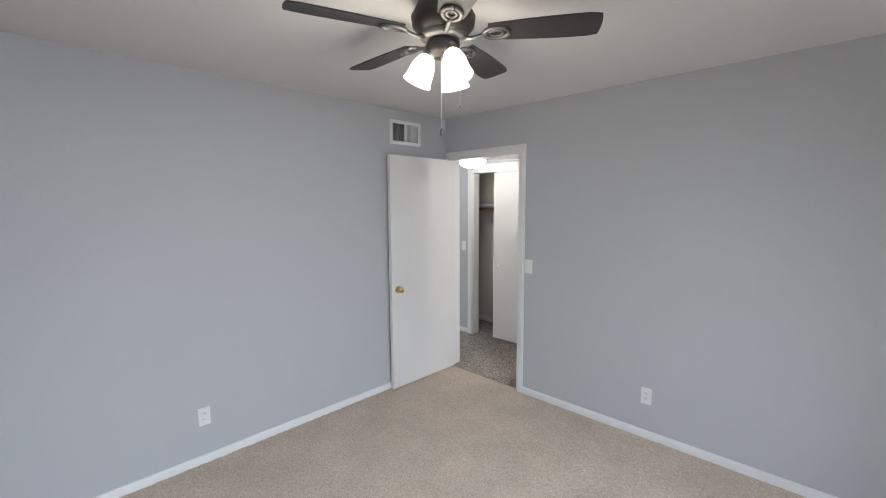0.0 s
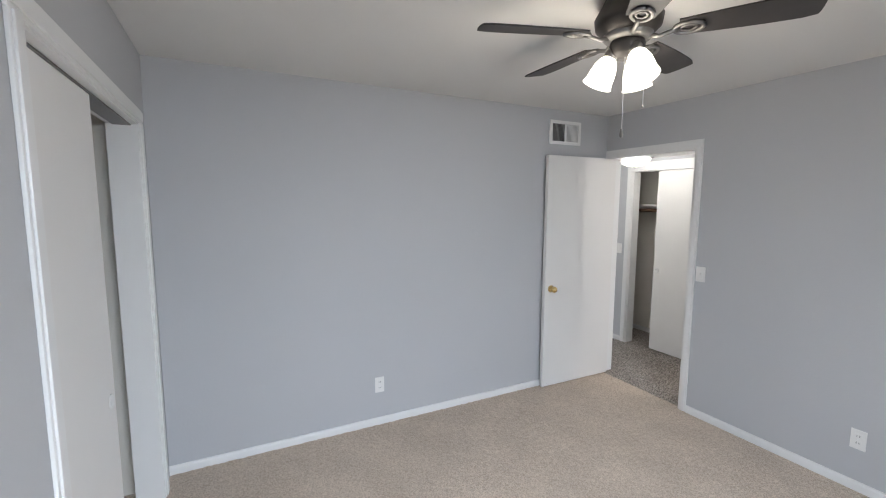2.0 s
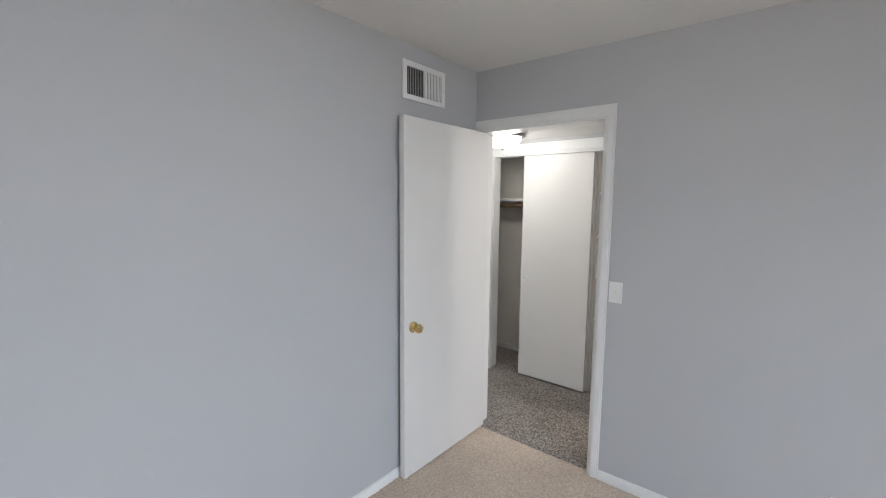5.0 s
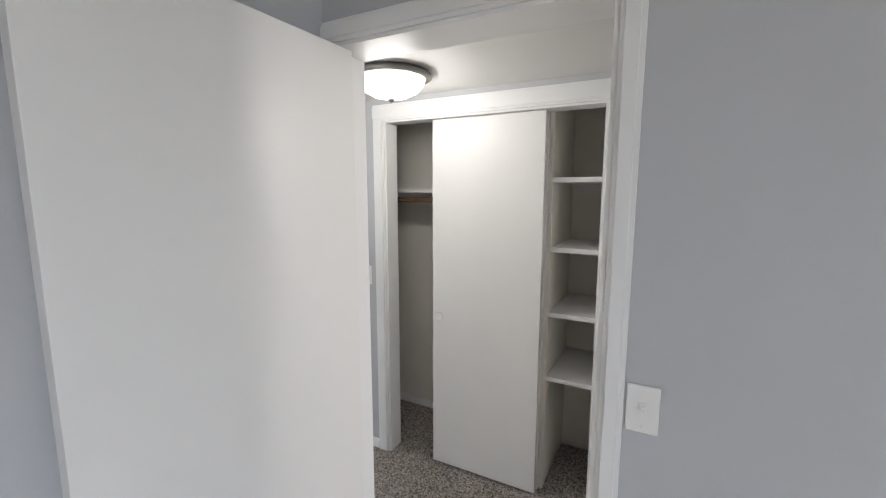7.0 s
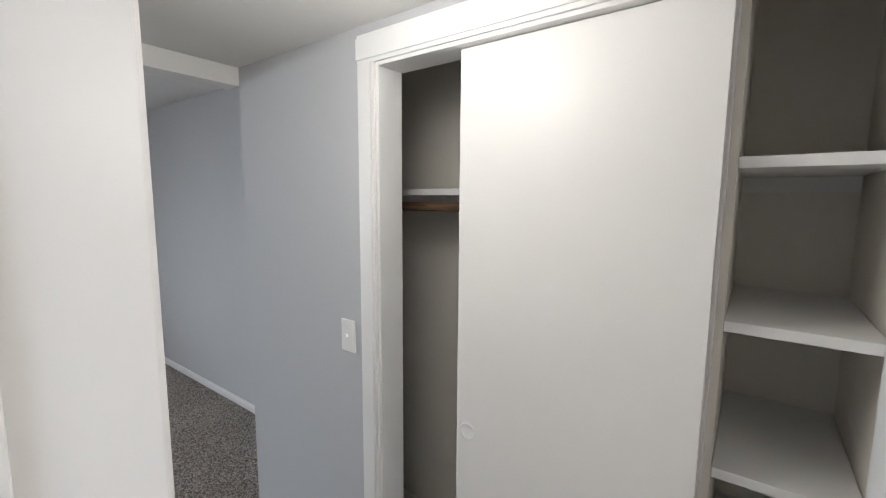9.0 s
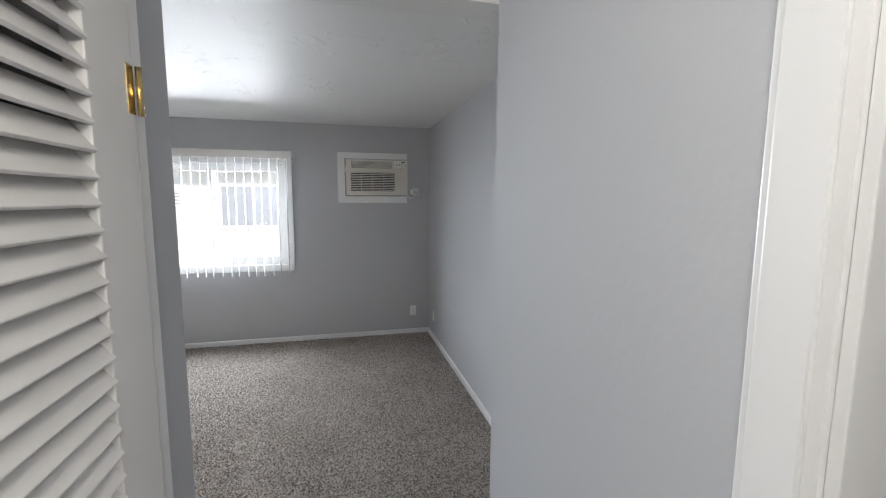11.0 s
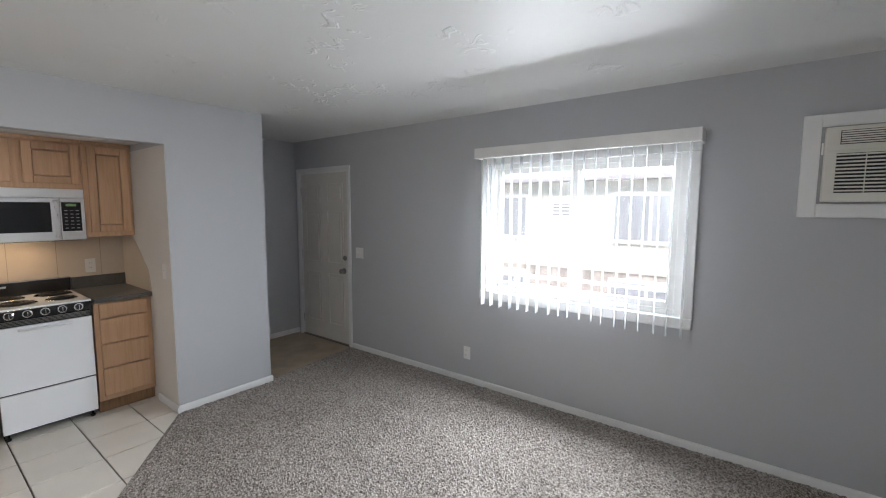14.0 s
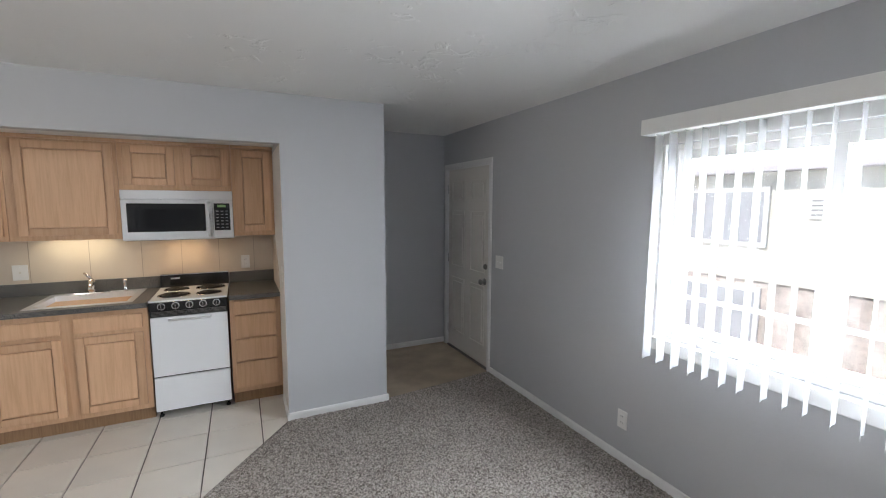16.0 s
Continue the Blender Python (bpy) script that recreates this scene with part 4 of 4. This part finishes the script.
def panel_door(parent, x0, x1, z0, z1, y, name="door", grain=None):
    """A framed cabinet front, its face towards +y."""
    if name == "drawer_front":
        return part(name, box(x0, x1, y, y + 0.021, z0, z1, bevel=0.008), OAK, parent)
    d = part(name, box(x0, x1, y, y + 0.006, z0, z1), OAK, parent)
    f = min(0.052, (z1 - z0) * 0.28)
    for a0, a1, c0, c1 in ((x0, x0 + f, z0, z1), (x1 - f, x1, z0, z1), (x0 + f, x1 - f, z0, z0 + f), (x0 + f, x1 - f, z1 - f, z1)):
        part("frame_board", box(a0, a1, y + 0.006, y + 0.022, c0, c1, bevel=0.005), OAK, d)
    if x1 - x0 - 2 * f > 0.05 and z1 - z0 - 2 * f > 0.03:
        part("raised_field", box(x0 + f + 0.003, x1 - f - 0.003, y + 0.002, y + 0.020, z0 + f + 0.003, z1 - f - 0.003, bevel=0.012), OAK, d)
    return d


def cabinet(name, x0, x1, y0, y1, z0, z1, label):
    root = thing(name, (x0 + x1) / 2, (y0 + y1) / 2, z0, label, "cabinet", "kitchen cabinets")
    part("body", box(x0 + 0.001, x1 - 0.001, y0, y1, z0, z1, bevel=0.002), OAK, root)
    if z0 > 1:
        part("crown_strip", box(x0 + 0.001, x1 - 0.001, y1, y1 + 0.024, z1 - 0.026, z1 - 0.001, bevel=0.004), OAK, root)
    return root


UF = -3.727
c = cabinet("wall_cabinet", -2.086, -1.46, KB, UF, 1.326, CAB_TOP, "honey oak wall cabinet with one wide framed door")
panel_door(c, -2.062, -1.517, 1.361, 2.014, UF)
c = cabinet("wall_cabinet", -1.46, -0.86, KB, UF, 1.326, CAB_TOP, "honey oak wall cabinet above the counter")
panel_door(c, -1.44, -0.89, 1.361, 2.014, UF)
c = cabinet("wall_cabinet", -2.83, -2.086, KB, UF, 1.689, CAB_TOP, "short honey oak wall cabinet above the microwave")
panel_door(c, -2.443, -2.121, 1.724, 2.014, UF)
panel_door(c, -2.812, -2.502, 1.724, 2.014, UF)
c = cabinet("wall_cabinet", -3.144, -2.83, KB, UF, 1.326, CAB_TOP, "narrow honey oak wall cabinet beside the microwave")
panel_door(c, -3.118, -2.86, 1.361, 2.014, UF)

c = cabinet("base_cabinet", -2.255, -1.335, KB, KF - 0.019, 0.095, 0.852, "honey oak sink base with two drawer fronts and two doors")
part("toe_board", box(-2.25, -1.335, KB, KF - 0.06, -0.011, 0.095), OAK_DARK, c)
for x0, x1 in ((-2.22, -1.831), (-1.765, -1.375)):
    panel_door(c, x0, x1, 0.705, 0.812, KF - 0.019, "drawer_front")
    panel_door(c, x0, x1, 0.134, 0.677, KF - 0.019)
c = cabinet("base_cabinet", -1.335, -0.5, KB, KF - 0.019, 0.095, 0.852, "honey oak base cabinet with framed doors")
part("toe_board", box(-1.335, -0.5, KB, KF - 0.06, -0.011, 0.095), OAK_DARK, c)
for x0, x1 in ((-1.30, -0.93), (-0.89, -0.53)):
    panel_door(c, x0, x1, 0.705, 0.812, KF - 0.019, "drawer_front")
    panel_door(c, x0, x1, 0.134, 0.677, KF - 0.019)
c = cabinet("base_cabinet", -3.144, -2.775, KB, KF - 0.019, 0.095, 0.852, "narrow honey oak base cabinet with four drawers")
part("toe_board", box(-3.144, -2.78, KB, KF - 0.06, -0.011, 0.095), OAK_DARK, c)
for z0, z1 in ((0.73, 0.838), (0.538, 0.722), (0.352, 0.53), (0.134, 0.344)):
    panel_door(c, -3.112, -2.805, z0, z1, KF - 0.019, "drawer_front")

# counter in two runs, the long one cut round the sink
SX0, SX1, SY0, SY1 = -2.150, -1.572, -4.005, -3.505
ct = thing("worktop", -1.4, -3.75, 0.852, "dark speckled laminate worktop with a low upstand", "worktop")
bm = bmesh.new()
for x0, x1, y0, y1 in ((-2.255, SX0, KB, KF + 0.02), (SX1, -0.49, KB, KF + 0.02), (SX0, SX1, KB, SY0), (SX0, SX1, SY1, KF + 0.02)):
    bx(bm, x0, x1, y0, y1, 0.852, 0.887)
part("slab", bm, LAMINATE, ct)
part("upstand", box(-2.255, -0.49, KB, KB + 0.02, 0.887, 0.985, bevel=0.003), LAMINATE, ct)
part("front_edge", box(-2.255, -0.49, KF + 0.02, KF + 0.026, 0.852, 0.887, bevel=0.003), LAMINATE, ct)
ct2 = thing("worktop", -2.96, -3.75, 0.852, "short dark speckled laminate worktop beside the range", "worktop")
part("slab", box(-3.144, -2.775, KB, KF + 0.022, 0.852, 0.887, bevel=0.003), LAMINATE, ct2)
part("upstand", box(-3.144, -2.775, KB, KB + 0.02, 0.887, 0.985, bevel=0.003), LAMINATE, ct2)
solid("backsplash", box(-3.144, -0.49, -4.05, -4.044, 0.985, 1.33), SPLASH, "beige panelled backsplash board with narrow joints", "backsplash")
for x in (-2.98, -2.70, -2.42, -2.14, -1.80, -1.44, -1.1):
    solid("backsplash_joint", box(x - 0.002, x + 0.002, -4.044, -4.0428, 0.985, 1.326), JOINT, "thin joint strip on the backsplash", "trim")
bm = bmesh.new()
q = [(-4.044, 0.985), (-4.044, 1.33), (-3.80, 1.33), (-3.47, 1.05), (-3.43, 0.887), (-4.03, 0.887)]
lo = [bm.verts.new((-3.1444, y, z)) for y, z in q]
hi = [bm.verts.new((-3.1405, y, z)) for y, z in q]
bm.faces.new(lo)
bm.faces.new(hi[::-1])
for i in range(len(q)):
    bm.faces.new((lo[i], lo[(i + 1) % len(q)], hi[(i + 1) % len(q)], hi[i]))
bmesh.ops.recalc_face_normals(bm, faces=bm.faces)
solid("side_splash", bm, SPLASH, "beige splash board cut at a slope on the side wall", "backsplash")

solid("nook_lining", box(-3.1468, -3.1446, -4.05, -3.03, 0.0, KIT_H - 0.002), NOOK_PAINT, "off-white painted side wall of the kitchen nook", "wall")
sink = thing("kitchen_sink", -1.86, -3.75, 0.887, "single-bowl stainless steel drop-in sink", "sink")
bm = bmesh.new()
for x0, x1, y0, y1 in ((SX0 - 0.012, SX0 + 0.03, SY0 - 0.012, SY1 + 0.012), (SX1 - 0.03, SX1 + 0.012, SY0 - 0.012, SY1 + 0.012), (SX0 + 0.03, SX1 - 0.03, SY1 - 0.03, SY1 + 0.012), (SX0 + 0.03, SX1 - 0.03, SY0 - 0.012, SY0 + 0.075)):
    bx(bm, x0, x1, y0, y1, 0.8872, 0.8915)
part("rim", bm, STEEL, sink)
bm = bmesh.new()
top = [(SX0 + 0.03, SY0 + 0.075), (SX1 - 0.03, SY0 + 0.075), (SX1 - 0.03, SY1 - 0.03), (SX0 + 0.03, SY1 - 0.03)]
cx, cy = sum(p[0] for p in top) / 4, sum(p[1] for p in top) / 4
levels = []
for s, z in ((1, 0.889), (0.985, 0.86), (0.95, 0.75), (0.88, 0.725)):
    levels.append([bm.verts.new((cx + (x - cx) * s, cy + (y - cy) * s, z)) for x, y in top])
for a, b in zip(levels, levels[1:]):
    for i in range(4):
        bm.faces.new((a[i], b[i], b[(i + 1) % 4], a[(i + 1) % 4]))
bm.faces.new(levels[-1])
bmesh.ops.recalc_face_normals(bm, faces=bm.faces)
part("bowl", bm, STEEL, sink)
part("drain", lathe([(0.001, 0.7265), (0.03, 0.7265), (0.042, 0.729), (0.044, 0.726)], Matrix.Translation((cx, cy, 0)), 24), CHROME, sink)
fc = thing("kitchen_faucet", -1.82, -3.97, 0.8915, "chrome single-lever kitchen faucet with side spray", "faucet")
mfc = Matrix.Translation((-1.82, -3.965, 0.8915))
part("deck_plate", box(-1.93, -1.71, -3.985, -3.945, 0.8915, 0.900, bevel=0.004), CHROME, fc)
part("stem", lathe([(0.001, 0), (0.026, 0), (0.024, 0.03), (0.02, 0.075), (0.024, 0.09), (0.015, 0.108), (0.001, 0.11)], mfc, 24), CHROME, fc)
part("spout", tube([(-1.82, -3.965, 0.955), (-1.83, -3.92, 0.985), (-1.84, -3.86, 0.99), (-1.85, -3.80, 0.965), (-1.851, -3.785, 0.945)], [0.016, 0.014, 0.013, 0.012, 0.012], 12), CHROME, fc)
part("lever", tube([(-1.82, -3.965, 0.995), (-1.80, -3.965, 1.03), (-1.775, -3.97, 1.05)], [0.012, 0.010, 0.008], 10), CHROME, fc)
part("side_spray", lathe([(0.001, 0), (0.018, 0), (0.015, 0.012), (0.011, 0.03), (0.013, 0.06), (0.016, 0.085), (0.012, 0.10), (0.001, 0.10)], Matrix.Translation((-2.03, -3.965, 0.8915)), 16), CHROME, fc)

# range
rg = thing("kitchen_range", -2.513, -3.75, 0, "narrow white electric coil range with black control panel", "range")
RX0, RX1 = -2.766, -2.260
part("body", box(RX0 + 0.004, RX1 - 0.004, KB + 0.005, KF - 0.03, 0.04, 0.872, bevel=0.004), BLACK, rg, "black side panels")
part("oven_door", box(RX0 + 0.004, RX1 - 0.004, KF - 0.03, KF, 0.322, 0.765, bevel=0.006), ENAMEL, rg, "white enamel oven door")
part("lower_drawer", box(RX0 + 0.004, RX1 - 0.004, KF - 0.03, KF - 0.002, 0.055, 0.310, bevel=0.006), ENAMEL, rg, "white enamel lower drawer")
part("door_handle", tube([(RX1 - 0.12, KF, 0.742), (RX1 - 0.125, KF + 0.02, 0.742), (RX0 + 0.125, KF + 0.02, 0.742), (RX0 + 0.12, KF, 0.742)], 0.008, 8), STEEL, rg, "pale metal oven handle")
part("vent_strip", box(RX0 + 0.004, RX1 - 0.004, KF - 0.03, KF - 0.004, 0.77, 0.812, bevel=0.002), BLACK, rg)
for i in range(4):
    part("vent_rib", box(RX0 + 0.012, RX1 - 0.012, KF - 0.004, KF - 0.001, 0.776 + i * 0.009, 0.780 + i * 0.009), NICKEL, rg)
cp = part("control_panel", box(RX0, RX1, KF - 0.03, KF + 0.004, 0.815, 0.876, bevel=0.004), BLACK, rg, "black control panel")
part("chrome_strip", box(RX0, RX1, KF - 0.02, KF + 0.0055, 0.876, 0.880, bevel=0.0015), CHROME, rg)
for i in range(5):
    mk = Matrix.Translation((RX0 + 0.075 + i * 0.088, KF + 0.004, 0.846)) @ Vector((0, 1, 0)).to_track_quat("Z", "Y").to_matrix().to_4x4()
    kn = part("knob", lathe([(0.024, 0), (0.024, 0.003), (0.019, 0.004), (0.018, 0.014), (0.016, 0.017), (0.001, 0.017)], mk, 24), BLACK, cp)
    part("knob_ring", lathe([(0.0245, 0.0005), (0.0265, 0.002), (0.0245, 0.0042), (0.0215, 0.0042)], mk, 24), CHROME, kn, "bright chrome ring")
    part("pointer", box(-0.002, 0.002, -0.016, 0.016, 0.0165, 0.020, bevel=0.0008, m=mk), CHROME, kn)
part("cooktop", box(RX0, RX1, KB + 0.045, KF - 0.004, 0.872, 0.889, bevel=0.005), ENAMEL, rg, "white enamel cooktop")
for x, y, r in ((-2.39, -3.87, 0.075), (-2.635, -3.87, 0.095), (-2.40, -3.62, 0.095), (-2.635, -3.62, 0.075)):
    mk = Matrix.Translation((x, y, 0))
    pan = part("drip_pan", lathe([(0.001, 0.8892), (r * 0.7, 0.8894), (r, 0.893), (r + 0.012, 0.8945), (r + 0.016, 0.8895)], mk, 28), CHROME, rg, "chrome drip pan")
    pts = []
    for s in range(90):
        a = s / 90 * 2 * math.pi * 3.6
        rr = 0.018 + (r - 0.022) * s / 90
        pts.append((x + rr * math.cos(a), y + rr * math.sin(a), 0.899))
    part("coil", tube(pts, 0.005, 6), COIL, pan, "dark heating coil")
bg = part("backguard", box(RX0, RX1, KB + 0.005, KB + 0.045, 0.872, 0.995, bevel=0.004), BLACK, rg, "black backguard")
part("backguard_trim", box(RX0 - 0.001, RX1 + 0.001, KB + 0.04, KB + 0.047, 0.99, 0.997, bevel=0.0015), CHROME, bg)
part("badge", box(-2.40, -2.335, KB + 0.045, KB + 0.0465, 0.955, 0.968), STEEL, bg)
for x in (RX0 + 0.03, RX1 - 0.03):
    for y in (KF - 0.05, KB + 0.06):
        part("foot", lathe([(0.001, -0.004), (0.016, -0.004), (0.016, 0.012), (0.008, 0.016), (0.008, 0.045)], Matrix.Translation((x, y, 0)), 12), BLACK, rg)

# microwave
mw = thing("microwave", -2.458, -3.85, 1.306, "white over-range microwave with black glass door", "microwave")
MX0, MX1, MY = -2.829, -2.087, -3.727
part("case", box(MX0, MX1, KB, MY - 0.02, 1.306, 1.688, bevel=0.003), ENAMEL, mw)
part("top_band", box(MX0, MX1, MY - 0.02, MY + 0.004, 1.622, 1.688, bevel=0.004), ENAMEL, mw)
door = part("door", box(MX0 + 0.145, MX1, MY - 0.02, MY + 0.006, 1.312, 1.617, bevel=0.006), ENAMEL, mw)
part("door_glass", box(MX0 + 0.195, MX1 - 0.035, MY + 0.006, MY + 0.008, 1.372, 1.588, bevel=0.001), BLACK, door, "black glass door window")
part("window_mesh", box(MX0 + 0.245, MX1 - 0.085, MY + 0.008, MY + 0.0088, 1.40, 1.545), SMOKED, door)
part("handle", tube([(MX0 + 0.168, MY + 0.006, 1.335), (MX0 + 0.168, MY + 0.03, 1.36), (MX0 + 0.168, MY + 0.034, 1.46), (MX0 + 0.168, MY + 0.03, 1.57), (MX0 + 0.168, MY + 0.006, 1.598)], 0.0125, 10), ENAMEL, door)
pn = part("control_side", box(MX0, MX0 + 0.142, MY - 0.02, MY + 0.004, 1.312, 1.617, bevel=0.005), ENAMEL, mw)
part("keypad", box(MX0 + 0.022, MX0 + 0.135, MY + 0.004, MY + 0.0062, 1.375, 1.59, bevel=0.001), BLACK, pn, "black touch keypad")
part("display", box(MX0 + 0.05, MX0 + 0.11, MY + 0.0062, MY + 0.0068, 1.56, 1.578), LED, pn)
for i in range(6):
    for j in range(3):
        part("key_print", box(MX0 + 0.036 + j * 0.033, MX0 + 0.054 + j * 0.033, MY + 0.0062, MY + 0.0067, 1.395 + i * 0.026, 1.401 + i * 0.026), GREY_TEXT, pn)
part("underside", box(MX0 + 0.02, MX1 - 0.02, KB + 0.02, MY - 0.03, 1.3035, 1.306), BLACK, mw)

plate("wall_outlet", -2.907, -4.044, 1.07, 0, 1, "white duplex outlet on the backsplash")
plate("light_switch", -1.385, -4.044, 1.07, 0, 1, "white blank wide plate on the backsplash", "jack", w=0.09)

strike = thing("strike_plate", 0.935, 0.721, 0.915, "brass strike plate on the bathroom door jamb", "strike plate")
part("plate", box(0.932, 0.964, 0.7205, 0.7228, 0.915, 0.985), BRASS, strike)
part("hole", box(0.941, 0.955, 0.72, 0.7206, 0.935, 0.965), SLOT, strike)

# ---- outside ----
solid("ground", box(-60, 60, -60, 60, -3.2, -3.0), ASPHALT, "grey concrete yard far below the windows", "ground")
house = thing("apartment_building", -13.0, -3.0, -3.0, "cream stucco two-storey apartment building with brick lower wall", "building")
BXF = -12.2
part("wall", box(-18, BXF, -20, 12, -3.0, 2.22), STUCCO, house)
part("lower_brick", box(BXF, BXF + 0.06, -20, 12, -3.0, 0.08), BRICKS, house, "brick lower wall with glare paled into its colour")
part("band", box(BXF, BXF + 0.1, -20, 12, 0.08, 0.28), STUCCO, house)
part("roof", box(-18.5, BXF + 0.3, -20.5, 12.5, 2.22, 2.34, bevel=0.02), FASCIA, house, "fascia and flat roof with glare paled into the colour")
part("upper_wall", box(-18, BXF - 1.5, -20, 12, 2.34, 4.4), STUCCO, house)
for y in (-13.0, -9.0, -5.4, -1.6, 2.2, 6.5):
    for z0, z1 in ((0.75, 1.95), (-1.45, -0.05)):
        w = part("window", box(BXF, BXF + 0.05 + (0.06 if z0 < 0 else 0), y - 0.85, y + 0.85, z0, z1, bevel=0.01), PLASTIC, house)
        for a, b in ((-0.76, -0.04), (0.04, 0.76)):
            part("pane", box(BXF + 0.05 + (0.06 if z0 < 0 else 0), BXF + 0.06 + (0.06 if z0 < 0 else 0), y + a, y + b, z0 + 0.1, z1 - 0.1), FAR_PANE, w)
for y in (-7.4, -3.6, 0.4):
    v = part("wall_vent", box(BXF, BXF + 0.04, y - 0.3, y + 0.3, 1.35, 1.75), PLASTIC, house)
    for i in range(4):
        part("vent_blade", box(BXF + 0.04, BXF + 0.05, y - 0.26, y + 0.26, 1.40 + i * 0.085, 1.43 + i * 0.085), GREY_TEXT, v)
rail = thing("balcony_rail", -6.6, -1.0, -0.3, "pale metal walkway railing outside the window", "railing")
part("walkway", box(-6.7, -5.1, -20, 12, -0.35, -0.2), ASPHALT, rail)
part("top_bar", box(-6.62, -6.58, -12, 8, 0.72, 0.76, bevel=0.005), PLASTIC, rail)
post = mesh_of("post", box(-0.02, 0.02, -0.02, 0.02, -0.2, 0.72), PLASTIC)
for i in range(11):
    ob = new("post", post)
    ob.parent = rail
    ob.matrix_parent_inverse = Matrix.Translation(-rail.location)
    ob.matrix_basis = Matrix.Translation((-6.6, -12 + 2 * i, 0))

# ---- carpet pile ----
def pile(name, poly, step, height, mt, label, seed):
    """Loose tufts: a fine uneven sheet over a floor polygon."""
    r = np.random.default_rng(seed)
    xs = np.arange(min(p[0] for p in poly), max(p[0] for p in poly), step)
    ys = np.arange(min(p[1] for p in poly), max(p[1] for p in poly), step)
    gx, gy = np.meshgrid(xs, ys, indexing="ij")
    inside = np.zeros(gx.shape, bool)
    n = len(poly)
    for k in range(n):
        (ax, ay), (bx_, by_) = poly[k], poly[(k + 1) % n]
        if ay != by_:
            cross = (gx - ax) < (bx_ - ax) * (gy - ay) / (by_ - ay)
            inside ^= ((ay > gy) != (by_ > gy)) & cross
    z = 0.001 + height * r.random(gx.shape)
    px = gx + (r.random(gx.shape) - 0.5) * step * 0.7
    py = gy + (r.random(gx.shape) - 0.5) * step * 0.7
    verts = np.stack([px, py, z], -1).reshape(-1, 3)
    idx = np.arange(gx.size).reshape(gx.shape)
    ok = inside[:-1, :-1] & inside[1:, :-1] & inside[1:, 1:] & inside[:-1, 1:]
    quads = np.stack([idx[:-1, :-1], idx[1:, :-1], idx[1:, 1:], idx[:-1, 1:]], -1)[ok]
    me = bpy.data.meshes.new(name)
    me.from_pydata(verts.tolist(), [], quads.tolist())
    me.materials.append(mt)
    me.polygons.foreach_set("use_smooth", np.full(len(me.polygons), seed == 3))
    tagged(new(name, me), label, "carpet pile", "", "stuff")


pile("living_carpet_pile", [(-4.945, 1.545), (-4.945, -3.17), (-3.90, -3.05), (-3.88, -3.012), (-3.15, -3.015), (-2.565, -2.25), (-1.46, -0.79), (-1.40, 0.16), (-1.26, 0.94), (-1.285, 1.545)], 0.0075, 0.010, GREY_CARPET, "grey-brown flecked shag carpet pile", 1)
pile("hall_carpet_pile", [(-1.40, 0.17), (0.11, 0.16), (0.11, 0.03), (0.81, 0.03), (0.81, 0.16), (0.92, 0.17), (0.92, 0.95), (0.68, 0.95), (0.68, 1.53), (-1.15, 1.53), (-1.15, 1.07), (-0.46, 1.07), (-0.46, 0.945), (-1.26, 0.945)], 0.0075, 0.010, GREY_CARPET, "grey-brown flecked shag carpet pile in the hall", 2)
pile("bedroom_carpet_pile", [(0.014, -3.515), (3.98, -3.515), (3.98, -0.015), (0.82, -0.015), (0.82, 0.03), (0.115, 0.03), (0.115, -0.015), (0.014, -0.015)], 0.0125, 0.006, TAN_CARPET, "worn tan cut carpet pile", 3)

# ---- kitchen floor tiles ----
P, GAP = 0.339, 0.0038
tile = mesh_of("tile", box(-P / 2 + GAP, P / 2 - GAP, -P / 2 + GAP, P / 2 - GAP, -0.012, -0.001, bevel=0.0025), TILE)


def beyond(x, y):
    """How far a place lies past the slanting carpet edge, towards the kitchen."""
    d = Vector((1.697, 2.23)).normalized()
    return (x + 3.147) * d.y - (y + 3.03) * d.x


rng = random.Random(2)
for i in range(11):
    for j in range(11):
        x, y = -3.127 + P * i, -4.2815 + P * j
        x0, x1, y0, y1 = x - P / 2 + GAP, x + P / 2 - GAP, y - P / 2 + GAP, y + P / 2 - GAP
        x0, x1, y0 = max(x0, -3.146), min(x1, -0.12), max(y0, -4.05)
        if x1 - x0 < 0.02 or y1 - y0 < 0.02:
            continue
        corners = [(x0, y0), (x1, y0), (x1, y1), (x0, y1)]
        inside = [beyond(*c) > 0.002 for c in corners]
        if not any(inside):
            continue
        if all(inside) and abs((x1 - x0) - (P - 2 * GAP)) < 1e-4 and abs((y1 - y0) - (P - 2 * GAP)) < 1e-4:
            me, at = tile, (x, y, 0)
        else:
            poly = []
            for k in range(4):
                a, b = corners[k], corners[(k + 1) % 4]
                da, db = beyond(*a) - 0.002, beyond(*b) - 0.002
                if da > 0:
                    poly.append(a)
                if da * db < 0:
                    s = da / (da - db)
                    poly.append((a[0] + (b[0] - a[0]) * s, a[1] + (b[1] - a[1]) * s))
            if len(poly) < 3:
                continue
            me, at = mesh_of("tile", prism(poly, -0.0119, -0.001), TILE), (0, 0, 0)
        ob = new("tile", me)
        ob.parent = kitchen_floor
        ob.location = at
edge = Vector((1.697, 2.23, 0)).normalized()
solid("carpet_edge", tube([(-3.147, -3.03, -0.001), (-2.557, -2.26, -0.001), (-1.45, -0.80, -0.001)], 0.004, 6), GREY_CARPET, "turned-down carpet edge along the tiles", "carpet edge")
